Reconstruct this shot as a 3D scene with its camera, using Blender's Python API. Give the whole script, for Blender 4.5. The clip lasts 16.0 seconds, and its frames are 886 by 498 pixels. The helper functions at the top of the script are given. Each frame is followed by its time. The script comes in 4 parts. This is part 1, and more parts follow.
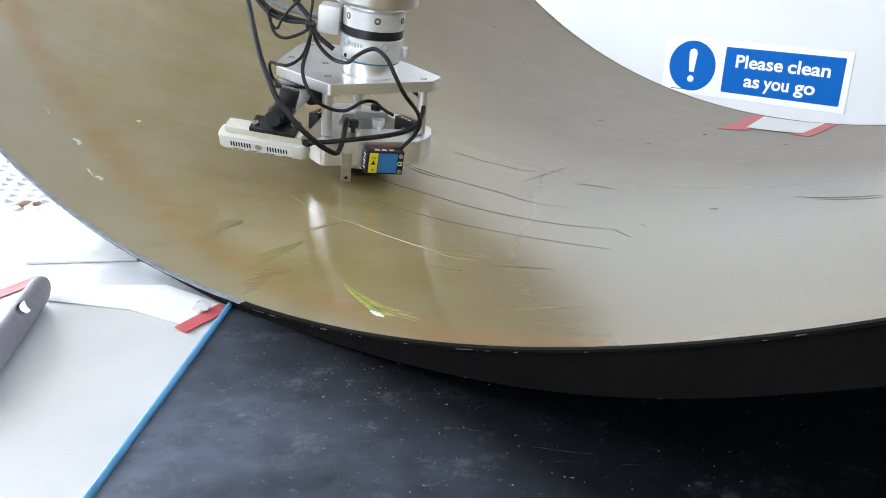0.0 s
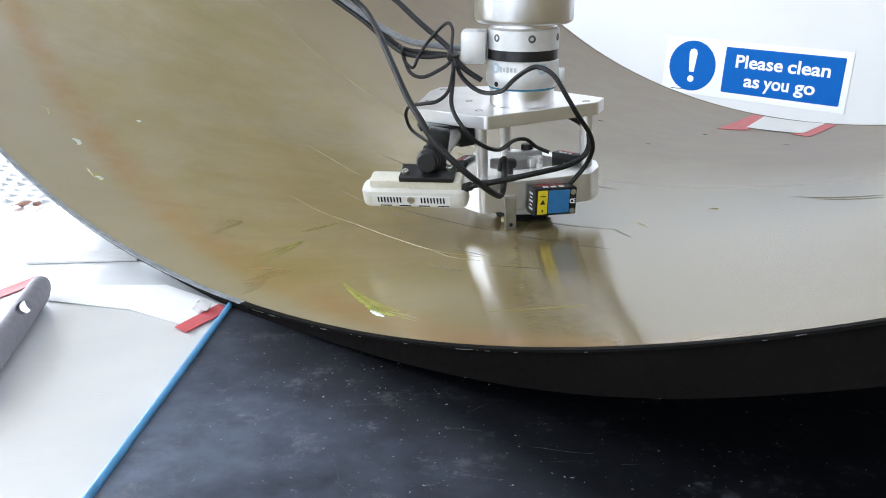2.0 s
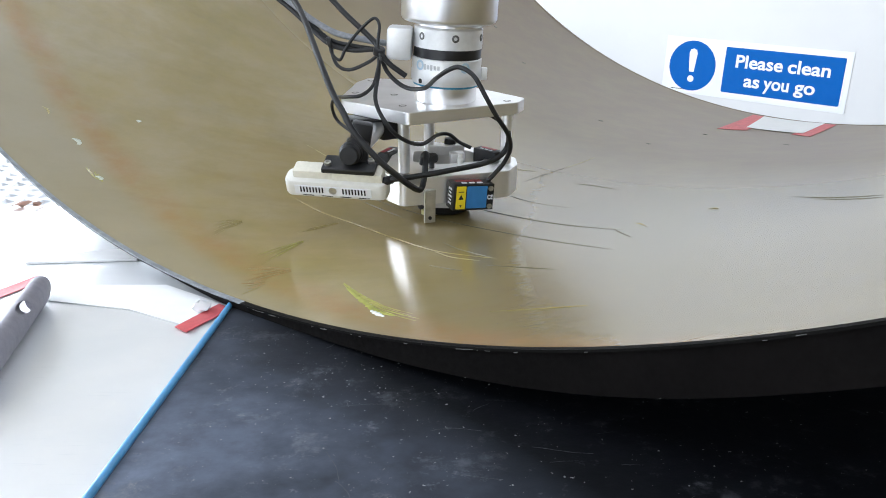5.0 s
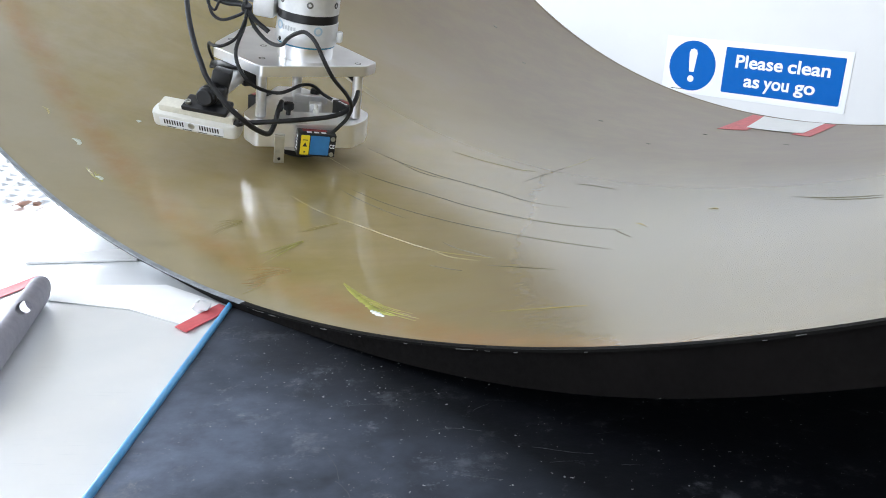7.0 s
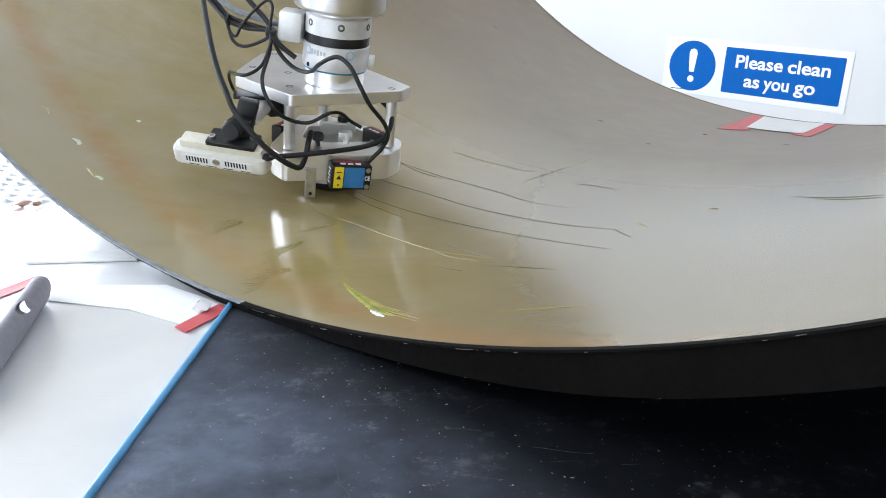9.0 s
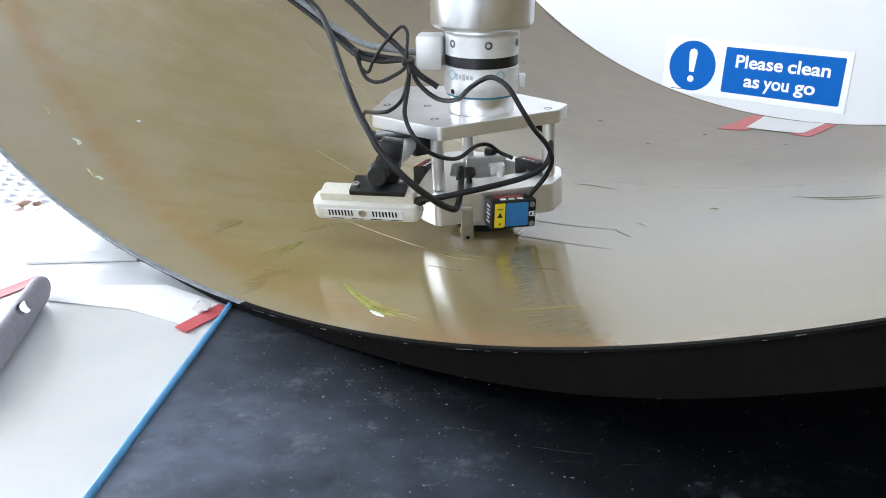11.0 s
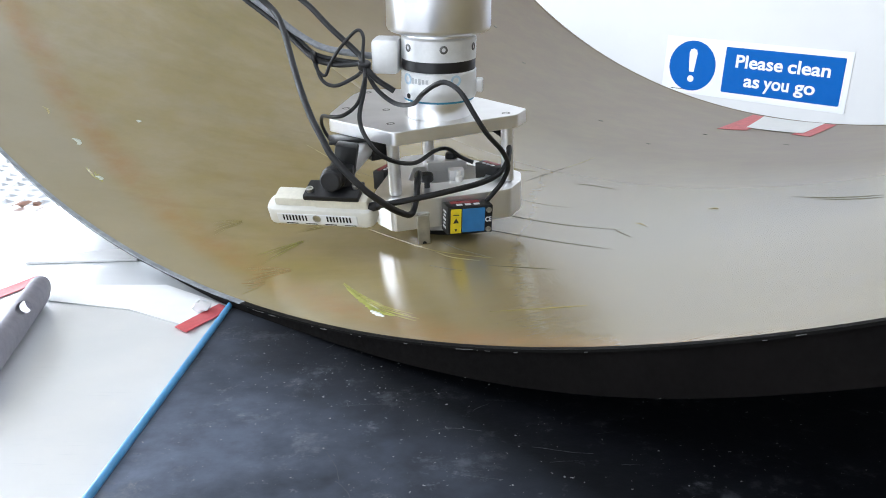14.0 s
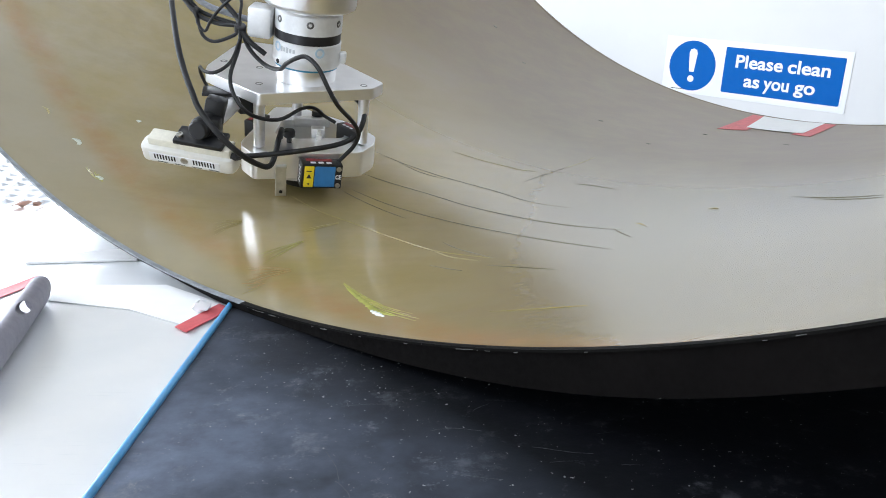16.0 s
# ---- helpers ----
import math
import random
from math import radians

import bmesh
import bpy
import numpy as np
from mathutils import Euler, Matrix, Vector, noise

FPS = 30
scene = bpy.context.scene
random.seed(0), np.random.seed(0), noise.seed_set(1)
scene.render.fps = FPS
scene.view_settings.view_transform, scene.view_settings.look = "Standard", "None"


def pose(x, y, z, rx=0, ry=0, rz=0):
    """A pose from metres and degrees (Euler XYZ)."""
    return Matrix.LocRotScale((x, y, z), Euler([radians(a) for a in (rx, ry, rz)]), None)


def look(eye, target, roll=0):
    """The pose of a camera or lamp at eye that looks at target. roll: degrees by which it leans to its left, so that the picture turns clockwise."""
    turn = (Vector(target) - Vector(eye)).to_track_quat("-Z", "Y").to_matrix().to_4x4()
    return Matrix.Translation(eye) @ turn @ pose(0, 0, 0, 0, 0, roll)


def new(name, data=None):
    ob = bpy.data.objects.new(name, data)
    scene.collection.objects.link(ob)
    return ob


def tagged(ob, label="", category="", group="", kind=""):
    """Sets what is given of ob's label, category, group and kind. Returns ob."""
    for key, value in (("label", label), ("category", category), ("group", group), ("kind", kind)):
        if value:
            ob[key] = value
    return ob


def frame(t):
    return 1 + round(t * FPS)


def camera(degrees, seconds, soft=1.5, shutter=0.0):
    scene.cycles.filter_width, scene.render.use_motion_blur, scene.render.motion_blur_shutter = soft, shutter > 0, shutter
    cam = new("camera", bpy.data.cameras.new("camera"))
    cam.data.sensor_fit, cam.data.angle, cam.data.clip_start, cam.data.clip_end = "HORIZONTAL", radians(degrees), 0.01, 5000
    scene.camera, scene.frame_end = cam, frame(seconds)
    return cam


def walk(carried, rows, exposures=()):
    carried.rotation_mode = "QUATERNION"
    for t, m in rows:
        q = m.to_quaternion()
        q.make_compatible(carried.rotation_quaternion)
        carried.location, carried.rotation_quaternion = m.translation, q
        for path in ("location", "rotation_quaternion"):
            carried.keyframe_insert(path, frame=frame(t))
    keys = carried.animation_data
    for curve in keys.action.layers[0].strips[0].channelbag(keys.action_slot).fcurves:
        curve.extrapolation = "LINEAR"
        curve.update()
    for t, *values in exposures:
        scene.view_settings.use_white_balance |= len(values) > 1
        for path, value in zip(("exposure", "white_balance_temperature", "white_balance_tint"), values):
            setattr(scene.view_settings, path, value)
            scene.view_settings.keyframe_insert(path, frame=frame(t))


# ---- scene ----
# ---------------------------------------------------------------- camera
EYE_Z = 0.2160                     # lens above the table top
cam = camera(55.19, 16.0, soft=0.95)
CAM = look((0, 0, EYE_Z), (0, math.cos(radians(16)), EYE_Z - math.sin(radians(16))))
walk(cam, [(0.0, CAM), (16.0, CAM)])

# ---------------------------------------------------------------- plan
# The mould is a half-pipe. AX: along its axis, away from the camera; CR: across it.
AZ = radians(40.843)
AX = Vector((math.sin(AZ), math.cos(AZ), 0))
CR = Vector((math.cos(AZ), -math.sin(AZ), 0))
UP = Vector((0, 0, 1))
C0 = Vector((-0.1552, 0.5935, 0.8589 + EYE_Z))     # centre of the near end's arc
RAD, LEN = 1.0689, 1.310
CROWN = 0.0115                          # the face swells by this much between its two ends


# assumed swell, shaped to shift where the far wall's reflection ends
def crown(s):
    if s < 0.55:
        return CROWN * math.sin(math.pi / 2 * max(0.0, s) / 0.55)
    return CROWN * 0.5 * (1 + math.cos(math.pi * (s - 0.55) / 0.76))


def mould_at(s, a, h=0.0):
    """A point s along the mould, a degrees round from its lowest line, h above its inner face."""
    a = radians(a)
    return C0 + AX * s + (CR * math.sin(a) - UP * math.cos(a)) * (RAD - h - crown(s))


def plan(p, q, z=0.0):
    """A point of the room: p across the mould's axis, q along it."""
    return CR * p + AX * q + UP * z


ROOM = Matrix((CR, AX, UP)).transposed().to_4x4()

# ---------------------------------------------------------------- light
world = bpy.data.worlds.new("sky")
scene.world = world
world.use_nodes = True
wn = world.node_tree.nodes
sky = wn.new("ShaderNodeTexSky")
sky.sky_type, sky.sun_disc, sky.sun_elevation, sky.sun_rotation = "NISHITA", False, radians(40), radians(200)
wn["Background"].inputs["Strength"].default_value = 0.15
world.node_tree.links.new(sky.outputs[0], wn["Background"].inputs["Color"])


def window_light(name, p, q, z, w, h, facing, watts, colour=(0.850, 0.915, 1.0)):
    lamp = bpy.data.lights.new(name, "AREA")
    lamp.shape, lamp.size, lamp.size_y, lamp.energy, lamp.color = "RECTANGLE", w, h, watts, colour
    ob = new(name, lamp)
    at = plan(p, q, z)
    ob.matrix_world = look(at, at + facing)
    return ob


window_light("window_light_left", -2.75, 0.085, 0.97, 2.39, 1.56, CR, 92)
window_light("window_light_left", -2.75, 2.18, 0.97, 1.36, 1.56, CR, 15)
# added fill for the tool's front faces, from an assumed window behind the lens
window_light("window_light_near", 0.2, -2.35, 0.97, 2.64, 1.56, AX, 15)
scene.view_settings.exposure = 0.66

# ---------------------------------------------------------------- materials


class Nodes:
    def __init__(self, name):
        self.m = bpy.data.materials.new(name)
        self.m.use_nodes = True
        self.t = self.m.node_tree
        self.b = self.t.nodes["Principled BSDF"]

    def add(self, kind, **inputs):
        n = self.t.nodes.new(kind)
        for k, v in inputs.items():
            n.inputs[k.replace("_", " ")].default_value = v
        return n

    def link(self, a, b):
        self.t.links.new(a, b)

    def coords(self, scale=(1, 1, 1), turn=0.0, world_space=False):
        if world_space:
            src = self.t.nodes.new("ShaderNodeNewGeometry").outputs["Position"]
        else:
            src = self.t.nodes.new("ShaderNodeTexCoord").outputs["Object"]
        mp = self.t.nodes.new("ShaderNodeMapping")
        mp.inputs["Scale"].default_value = scale
        mp.inputs["Rotation"].default_value = (0, 0, turn)
        self.link(src, mp.inputs["Vector"])
        return mp.outputs[0]

    def noise(self, vec, scale, detail=4.0, rough=0.55):
        n = self.add("ShaderNodeTexNoise", Scale=scale, Detail=detail, Roughness=rough)
        self.link(vec, n.inputs["Vector"])
        return n.outputs["Fac"]

    def ramp(self, fac, stops):
        r = self.t.nodes.new("ShaderNodeValToRGB")
        while len(r.color_ramp.elements) < len(stops):
            r.color_ramp.elements.new(0.5)
        for e, (pos, col) in zip(r.color_ramp.elements, stops):
            e.position = pos
            e.color = (*col, 1) if len(col) == 3 else (col[0],) * 3 + (1,)
        self.link(fac, r.inputs[0])
        return r.outputs[0]

    def mix(self, fac, a, b, mode="MIX"):
        n = self.t.nodes.new("ShaderNodeMix")
        n.data_type, n.blend_type = "RGBA", mode
        for val, sock in ((fac, n.inputs[0]), (a, n.inputs[6]), (b, n.inputs[7])):
            if isinstance(val, (int, float)):
                sock.default_value = val
            elif isinstance(val, tuple):
                sock.default_value = (*val, 1)
            else:
                self.link(val, sock)
        return n.outputs[2]

    def bump(self, height, strength, distance=0.001):
        n = self.add("ShaderNodeBump", Strength=strength, Distance=distance)
        self.link(height, n.inputs["Height"])
        self.link(n.outputs[0], self.b.inputs["Normal"])

    def set(self, **kw):
        for k, v in kw.items():
            k = k.replace("_", " ")
            if hasattr(v, "is_output"):
                self.link(v, self.b.inputs[k])
            else:
                self.b.inputs[k].default_value = (*v, 1) if isinstance(v, tuple) and len(v) == 3 else v
        return self


def simple(name, colour, rough=0.5, metal=0.0, grain=60.0, vary=0.12, bump=0.05, **kw):
    """A surface with a fine grain in colour, gloss and relief."""
    n = Nodes(name)
    v = n.coords()
    a, b = n.noise(v, grain), n.noise(v, grain * 7, 3)
    dark = tuple(c * (1 - vary) for c in colour)
    lite = tuple(min(1, c * (1 + vary)) for c in colour)
    n.set(Base_Color=n.ramp(a, [(0.3, dark), (0.7, lite)]), Metallic=metal,
          Roughness=n.ramp(b, [(0.25, (max(0.02, rough * 0.8),)), (0.75, (min(1, rough * 1.2),))]), **kw)
    if bump:
        n.bump(b, bump, 0.0006)
    return n.m


def brushed(name, colour, rough, stretch, turn=0.0):
    """Machined metal with fine lines along one way."""
    n = Nodes(name)
    lines = n.noise(n.coords(stretch, turn), 40, 5, 0.65)
    blot = n.noise(n.coords(), 35, 3)
    n.set(Base_Color=n.ramp(blot, [(0.3, tuple(c * 0.9 for c in colour)), (0.7, colour)]), Metallic=1.0,
          Roughness=n.ramp(lines, [(0.3, (rough * 0.9,)), (0.7, (rough * 1.12,))]))
    n.bump(lines, 0.02, 0.0001)
    return n.m


def mould_skin():
    """Olive resin: wet and glossy towards the near end, duller farther in, with painted shading."""
    n = Nodes("resin_mould_skin")
    vec = n.coords(world_space=True)
    along = n.coords((1.0, 6.0, 1.0), -AZ, world_space=True)
    geo = n.t.nodes.new("ShaderNodeNewGeometry").outputs["Position"]
    dot = n.t.nodes.new("ShaderNodeVectorMath")
    dot.operation = "DOT_PRODUCT"
    n.link(geo, dot.inputs[0])
    dot.inputs[1].default_value = AX
    far = n.add("ShaderNodeMapRange")
    far.inputs["From Min"].default_value = C0.dot(AX)
    far.inputs["From Max"].default_value = C0.dot(AX) + LEN
    n.link(dot.outputs["Value"], far.inputs["Value"])
    s = far.outputs["Result"]
    wet = n.t.nodes.new("ShaderNodeVectorMath")        # right side painted darker, past a slanting line, to hold back window light
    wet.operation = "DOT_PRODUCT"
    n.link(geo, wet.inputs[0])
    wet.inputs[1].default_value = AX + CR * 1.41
    painted_shade = n.add("ShaderNodeMapRange")
    painted_shade.inputs["From Min"].default_value = C0.dot(AX + CR * 1.41)
    painted_shade.inputs["From Max"].default_value = C0.dot(AX + CR * 1.41) + 1.0
    n.link(wet.outputs["Value"], painted_shade.inputs["Value"])
    big, mid = n.noise(vec, 3.4, 5, 0.6), n.noise(along, 7, 5)
    col = n.ramp(big, [(0.30, (0.280, 0.215, 0.060)), (0.50, (0.345, 0.270, 0.124)), (0.70, (0.374, 0.312, 0.208))])
    col = n.mix(n.ramp(painted_shade.outputs["Result"], [(0.14, (0,)), (0.46, (0.92,))]), col, (0.125, 0.094, 0.040))
    # far end painted darker too, to balance the wall's sheen
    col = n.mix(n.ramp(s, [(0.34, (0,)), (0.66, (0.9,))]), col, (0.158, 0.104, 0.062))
    col = n.mix(n.ramp(mid, [(0.52, (0,)), (0.78, (0.18,))]), col, (0.20, 0.13, 0.065))
    col = n.mix(n.ramp(n.noise(vec, 17, 8, 0.68), [(0.42, (0,)), (0.66, (0.34,))]), col, (0.235, 0.195, 0.075))
    skew = n.t.nodes.new("ShaderNodeVectorMath")
    skew.operation = "DOT_PRODUCT"
    n.link(geo, skew.inputs[0])
    skew.inputs[1].default_value = AX + CR * 0.147
    band = n.add("ShaderNodeMapRange")
    band.inputs["From Min"].default_value = C0.dot(AX + CR * 0.147)
    band.inputs["From Max"].default_value = C0.dot(AX + CR * 0.147) + 0.10
    n.link(skew.outputs["Value"], band.inputs["Value"])
    stain = n.mix(n.ramp(band.outputs["Result"], [(0.22, (0,)), (0.40, (1,)), (0.50, (1,)), (0.74, (0,))]), (0.0, 0.0, 0.0), n.ramp(n.noise(vec, 11, 8, 0.7), [(0.38, (0.12,)), (0.62, (0.56,))]))
    col = n.mix(n.ramp(band.outputs["Result"], [(0.10, (0.6,)), (0.40, (0,))]), col, (0.33, 0.295, 0.215))
    col = n.mix(stain, col, (0.34, 0.165, 0.062))
    rough = n.ramp(s, [(0.20, (0.145,)), (0.55, (0.37,))])
    n.set(Base_Color=col, Roughness=rough, IOR=1.68, Specular_IOR_Level=n.ramp(s, [(0.25, (0.5,)), (0.60, (0.34,))]))
    ripple = n.noise(n.coords((2.5, 14.0, 8.0), -AZ, world_space=True), 9, 6, 0.62)
    patch = n.ramp(n.noise(vec, 6, 3), [(0.42, (0.15,)), (0.62, (1.0,))])
    near = n.ramp(s, [(0.02, (1.0,)), (0.30, (0.10,))])
    n.bump(n.mix(1.0, n.mix(1.0, ripple, patch, "MULTIPLY"), near, "MULTIPLY"), 0.22, 0.0010)
    return n.m


def mat_rubber():
    n = Nodes("dusty_rubber_painted_sheen")
    vec = n.coords(world_space=True)
    cloud, dust, fine = n.noise(vec, 6.5, 5, 0.6), n.noise(vec, 24, 8, 0.7), n.noise(vec, 300, 3)
    spots, scuff = n.noise(vec, 60, 6, 0.75), n.noise(vec, 21, 9, 0.76)
    # the dust film also paints in sheen: brightest near left, black by the mould
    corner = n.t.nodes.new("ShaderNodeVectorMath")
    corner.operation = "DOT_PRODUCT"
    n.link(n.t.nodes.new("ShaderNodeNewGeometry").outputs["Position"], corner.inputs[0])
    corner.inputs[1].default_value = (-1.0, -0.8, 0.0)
    painted_sheen = n.add("ShaderNodeMapRange")
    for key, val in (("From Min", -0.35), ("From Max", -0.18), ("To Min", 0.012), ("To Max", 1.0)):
        painted_sheen.inputs[key].default_value = val
    n.link(corner.outputs["Value"], painted_sheen.inputs["Value"])
    side = painted_sheen.outputs["Result"]
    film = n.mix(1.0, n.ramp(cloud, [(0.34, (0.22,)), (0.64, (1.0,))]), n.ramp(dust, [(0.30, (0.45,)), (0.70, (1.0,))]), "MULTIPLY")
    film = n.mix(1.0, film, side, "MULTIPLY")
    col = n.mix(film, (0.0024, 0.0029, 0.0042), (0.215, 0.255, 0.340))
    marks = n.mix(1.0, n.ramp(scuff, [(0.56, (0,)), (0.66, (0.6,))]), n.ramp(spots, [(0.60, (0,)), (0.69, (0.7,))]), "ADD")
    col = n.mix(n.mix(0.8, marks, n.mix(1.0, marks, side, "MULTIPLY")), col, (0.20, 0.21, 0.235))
    col = n.mix(n.ramp(fine, [(0.69, (0,)), (0.735, (0.8,))]), col, (0.34, 0.34, 0.34))
    n.set(Base_Color=col, Roughness=n.ramp(dust, [(0.3, (0.46,)), (0.7, (0.66,))]), Specular_IOR_Level=0.11)
    n.bump(n.mix(0.5, dust, spots), 0.25, 0.0014)
    return n.m


def steel_top():
    n = Nodes("worn_steel_top")
    vec = n.coords(world_space=True)
    smear, film, fine = n.noise(vec, 13, 6, 0.65), n.noise(vec, 4.5, 5, 0.6), n.noise(n.coords((60, 2, 1), 0.0, world_space=True), 20, 4)
    lines = n.noise(n.coords((3, 40, 1), 0.5, world_space=True), 6, 6, 0.7)
    col = n.ramp(smear, [(0.3, (0.88, 0.90, 0.92)), (0.7, (0.95, 0.955, 0.96))])
    col = n.mix(n.ramp(film, [(0.44, (0,)), (0.66, (0.50,))]), col, (0.77, 0.82, 0.86))
    col = n.mix(n.ramp(lines, [(0.60, (0,)), (0.72, (0.30,))]), col, (0.60, 0.66, 0.71))
    n.set(Base_Color=col, Metallic=0.28, Roughness=n.ramp(n.mix(0.5, smear, film), [(0.35, (0.10,)), (0.65, (0.26,))]))
    n.bump(fine, 0.05, 0.0004)
    return n.m


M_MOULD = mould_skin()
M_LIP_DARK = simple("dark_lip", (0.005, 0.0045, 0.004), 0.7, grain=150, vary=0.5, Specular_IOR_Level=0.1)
M_CHIP = simple("pale_chips", (0.13, 0.13, 0.125), 0.6, grain=150, vary=0.3)
M_MOULD_EDGE = simple("chipped_grey_laminate_edge", (0.25, 0.27, 0.29), 0.5, grain=120, vary=0.3)
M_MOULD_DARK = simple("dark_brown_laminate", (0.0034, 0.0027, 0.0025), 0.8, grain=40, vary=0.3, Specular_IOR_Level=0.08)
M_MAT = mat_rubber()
M_STEEL = steel_top()
M_BLUE_EDGE = simple("blue_edging", (0.085, 0.34, 0.64), 0.38, grain=90)
M_WALL = simple("white_wall_paint", (0.745, 0.74, 0.735), 0.75, grain=3, vary=0.02, bump=0.03)
M_FLOOR = simple("grey_floor", (0.30, 0.30, 0.30), 0.5, grain=4)
M_CEIL = simple("white_ceiling", (0.85, 0.85, 0.85), 0.9, grain=3, vary=0.02)
M_ALU = brushed("machined_aluminium", (0.95, 0.95, 0.96), 0.36, (1, 26, 1), 0.6)
M_ALU_TURN = brushed("turned_aluminium", (0.91, 0.91, 0.92), 0.32, (1, 1, 40))
M_ALU_MATT = simple("satin_aluminium", (0.83, 0.83, 0.84), 0.42, 1.0, 120, 0.06)
M_SENSOR = simple("pale_anodised_shell", (0.74, 0.75, 0.76), 0.45, 0.5, 150, 0.05)
M_WHITE = simple("white_plastic", (0.78, 0.77, 0.72), 0.42, 0, 200, 0.03)
M_CREAM = simple("cream_printed_plastic", (0.74, 0.71, 0.60), 0.55, 0, 260, 0.06)
M_BLACK = simple("black_plastic", (0.007, 0.0075, 0.009), 0.45, 0, 180, 0.3)
M_BAND = simple("black_band", (0.010, 0.010, 0.012), 0.35, 0, 180, 0.2)
M_CABLE = simple("black_cable_sheath", (0.007, 0.0075, 0.009), 0.5, 0, 300, 0.3, 0.1)
M_GREY_CABLE = simple("grey_cable_sheath", (0.22, 0.23, 0.25), 0.5, 0, 300, 0.2)
M_BLUE = simple("blue_label", (0.030, 0.18, 0.42), 0.45, 0, 140, 0.08)
M_YELLOW = simple("yellow_label", (0.80, 0.62, 0.02), 0.5, 0, 140, 0.08)
M_NUB = simple("pale_yellow_plastic", (0.62, 0.58, 0.28), 0.5, 0, 140, 0.08)
M_RED = simple("red_button", (0.30, 0.015, 0.02), 0.4)
M_INK = simple("black_ink", (0.01, 0.01, 0.01), 0.6)
M_SIGN_BLUE = simple("sign_blue", (0.003, 0.115, 0.43), 0.7, 0, 20, 0.03, 0.0, Specular_IOR_Level=0.12)
M_SIGN_WHITE = simple("sign_white", (0.86, 0.87, 0.89), 0.5, 0, 20, 0.02, 0.0)
M_TAPE = simple("red_tape", (0.62, 0.10, 0.11), 0.5, 0, 120, 0.15, 0.2)
M_PAPER = simple("white_paper", (0.85, 0.85, 0.85), 0.8, 0, 80, 0.02)
M_GRIP = simple("grey_rubber_grip", (0.27, 0.26, 0.30), 0.55, 0, 150, 0.1)
M_STEELBIT = simple("steel_bracket", (0.55, 0.54, 0.50), 0.35, 1.0, 150, 0.15)
M_SCREW = simple("dark_steel_screw", (0.16, 0.16, 0.16), 0.4, 1.0, 150, 0.2)
M_HOLE = simple("dark_recess", (0.006, 0.006, 0.006), 0.8)
M_TEAL = simple("blue_seal", (0.02, 0.20, 0.34), 0.4)
M_RESIN = simple("wet_green_resin", (0.36, 0.365, 0.08), 0.12, 0, 60, 0.25, 0.3)
M_OLIVE = simple("olive_resin_ridge", (0.33, 0.27, 0.085), 0.2, 0, 160, 0.25)
M_ORANGE = simple("rusty_resin_ridge", (0.48, 0.26, 0.10), 0.2, 0, 160, 0.25)
M_GREASE = simple("dark_resin_mark", (0.095, 0.088, 0.045), 0.35, 0, 160, 0.35)
M_PALE = simple("pale_resin_mark", (0.42, 0.35, 0.14), 0.3, 0, 160, 0.25)
M_GLINT = simple("painted_glint", (0.58, 0.60, 0.50), 0.06, 0, 60, 0.05)
M_CRUMB = simple("pale_crumbs", (0.20, 0.205, 0.21), 0.8, 0, 200, 0.4)
M_SCUFF = simple("grey_scuff", (0.055, 0.060, 0.068), 0.7, 0, 200, 0.5)
M_LEAF = simple("dry_leaf", (0.60, 0.40, 0.31), 0.7, 0, 60, 0.4)
M_WRAP = simple("grey_mesh_sheet", (0.72, 0.74, 0.77), 0.6, 0, 30, 0.08)
M_LOGO = simple("pale_blue_print", (0.42, 0.56, 0.68), 0.5)
M_GREYPRINT = simple("grey_print", (0.46, 0.48, 0.50), 0.6)

# ---------------------------------------------------------------- mesh tools


def part(name, bm, material, parent=None, label="", smooth=False):
    me = bpy.data.meshes.new(name)
    bmesh.ops.recalc_face_normals(bm, faces=bm.faces)
    bm.to_mesh(me)
    bm.free()
    me.materials.append(material)
    if smooth:
        for f in me.polygons:
            f.use_smooth = True
        me.set_sharp_from_angle(angle=radians(38))
    ob = new(name, me)
    ob.parent = parent
    if label:
        ob["label"] = label
    return ob


def box(w, d, h, m=None, bevel=0.0, seg=2):
    bm = bmesh.new()
    bmesh.ops.create_cube(bm, size=1)
    bmesh.ops.scale(bm, vec=(w, d, h), verts=bm.verts)
    if bevel:
        bmesh.ops.bevel(bm, geom=bm.edges[:], offset=bevel, segments=seg, profile=0.5, affect="EDGES")
    if m is not None:
        bmesh.ops.transform(bm, matrix=m, verts=bm.verts)
    return bm


def lathe(profile, m=None, seg=48):
    """A turned body from (radius, height) pairs, closed at both ends."""
    bm = bmesh.new()
    rings = []
    for r, z in profile:
        rings.append([bm.verts.new((r * math.cos(2 * math.pi * i / seg), r * math.sin(2 * math.pi * i / seg), z)) for i in range(seg)])
    for a, b in zip(rings, rings[1:]):
        for i in range(seg):
            bm.faces.new((a[i], a[(i + 1) % seg], b[(i + 1) % seg], b[i]))
    bm.faces.new(rings[0][::-1])
    bm.faces.new(rings[-1])
    if m is not None:
        bmesh.ops.transform(bm, matrix=m, verts=bm.verts)
    return bm


def rod(r, a, b, seg=20, chamfer=0.15):
    a, b = Vector(a), Vector(b)
    n = (b - a).length
    c = r * chamfer
    m = Matrix.Translation(a) @ (b - a).to_track_quat("Z", "Y").to_matrix().to_4x4()
    return lathe([(r - c, 0), (r, c), (r, n - c), (r - c, n)], m, seg)


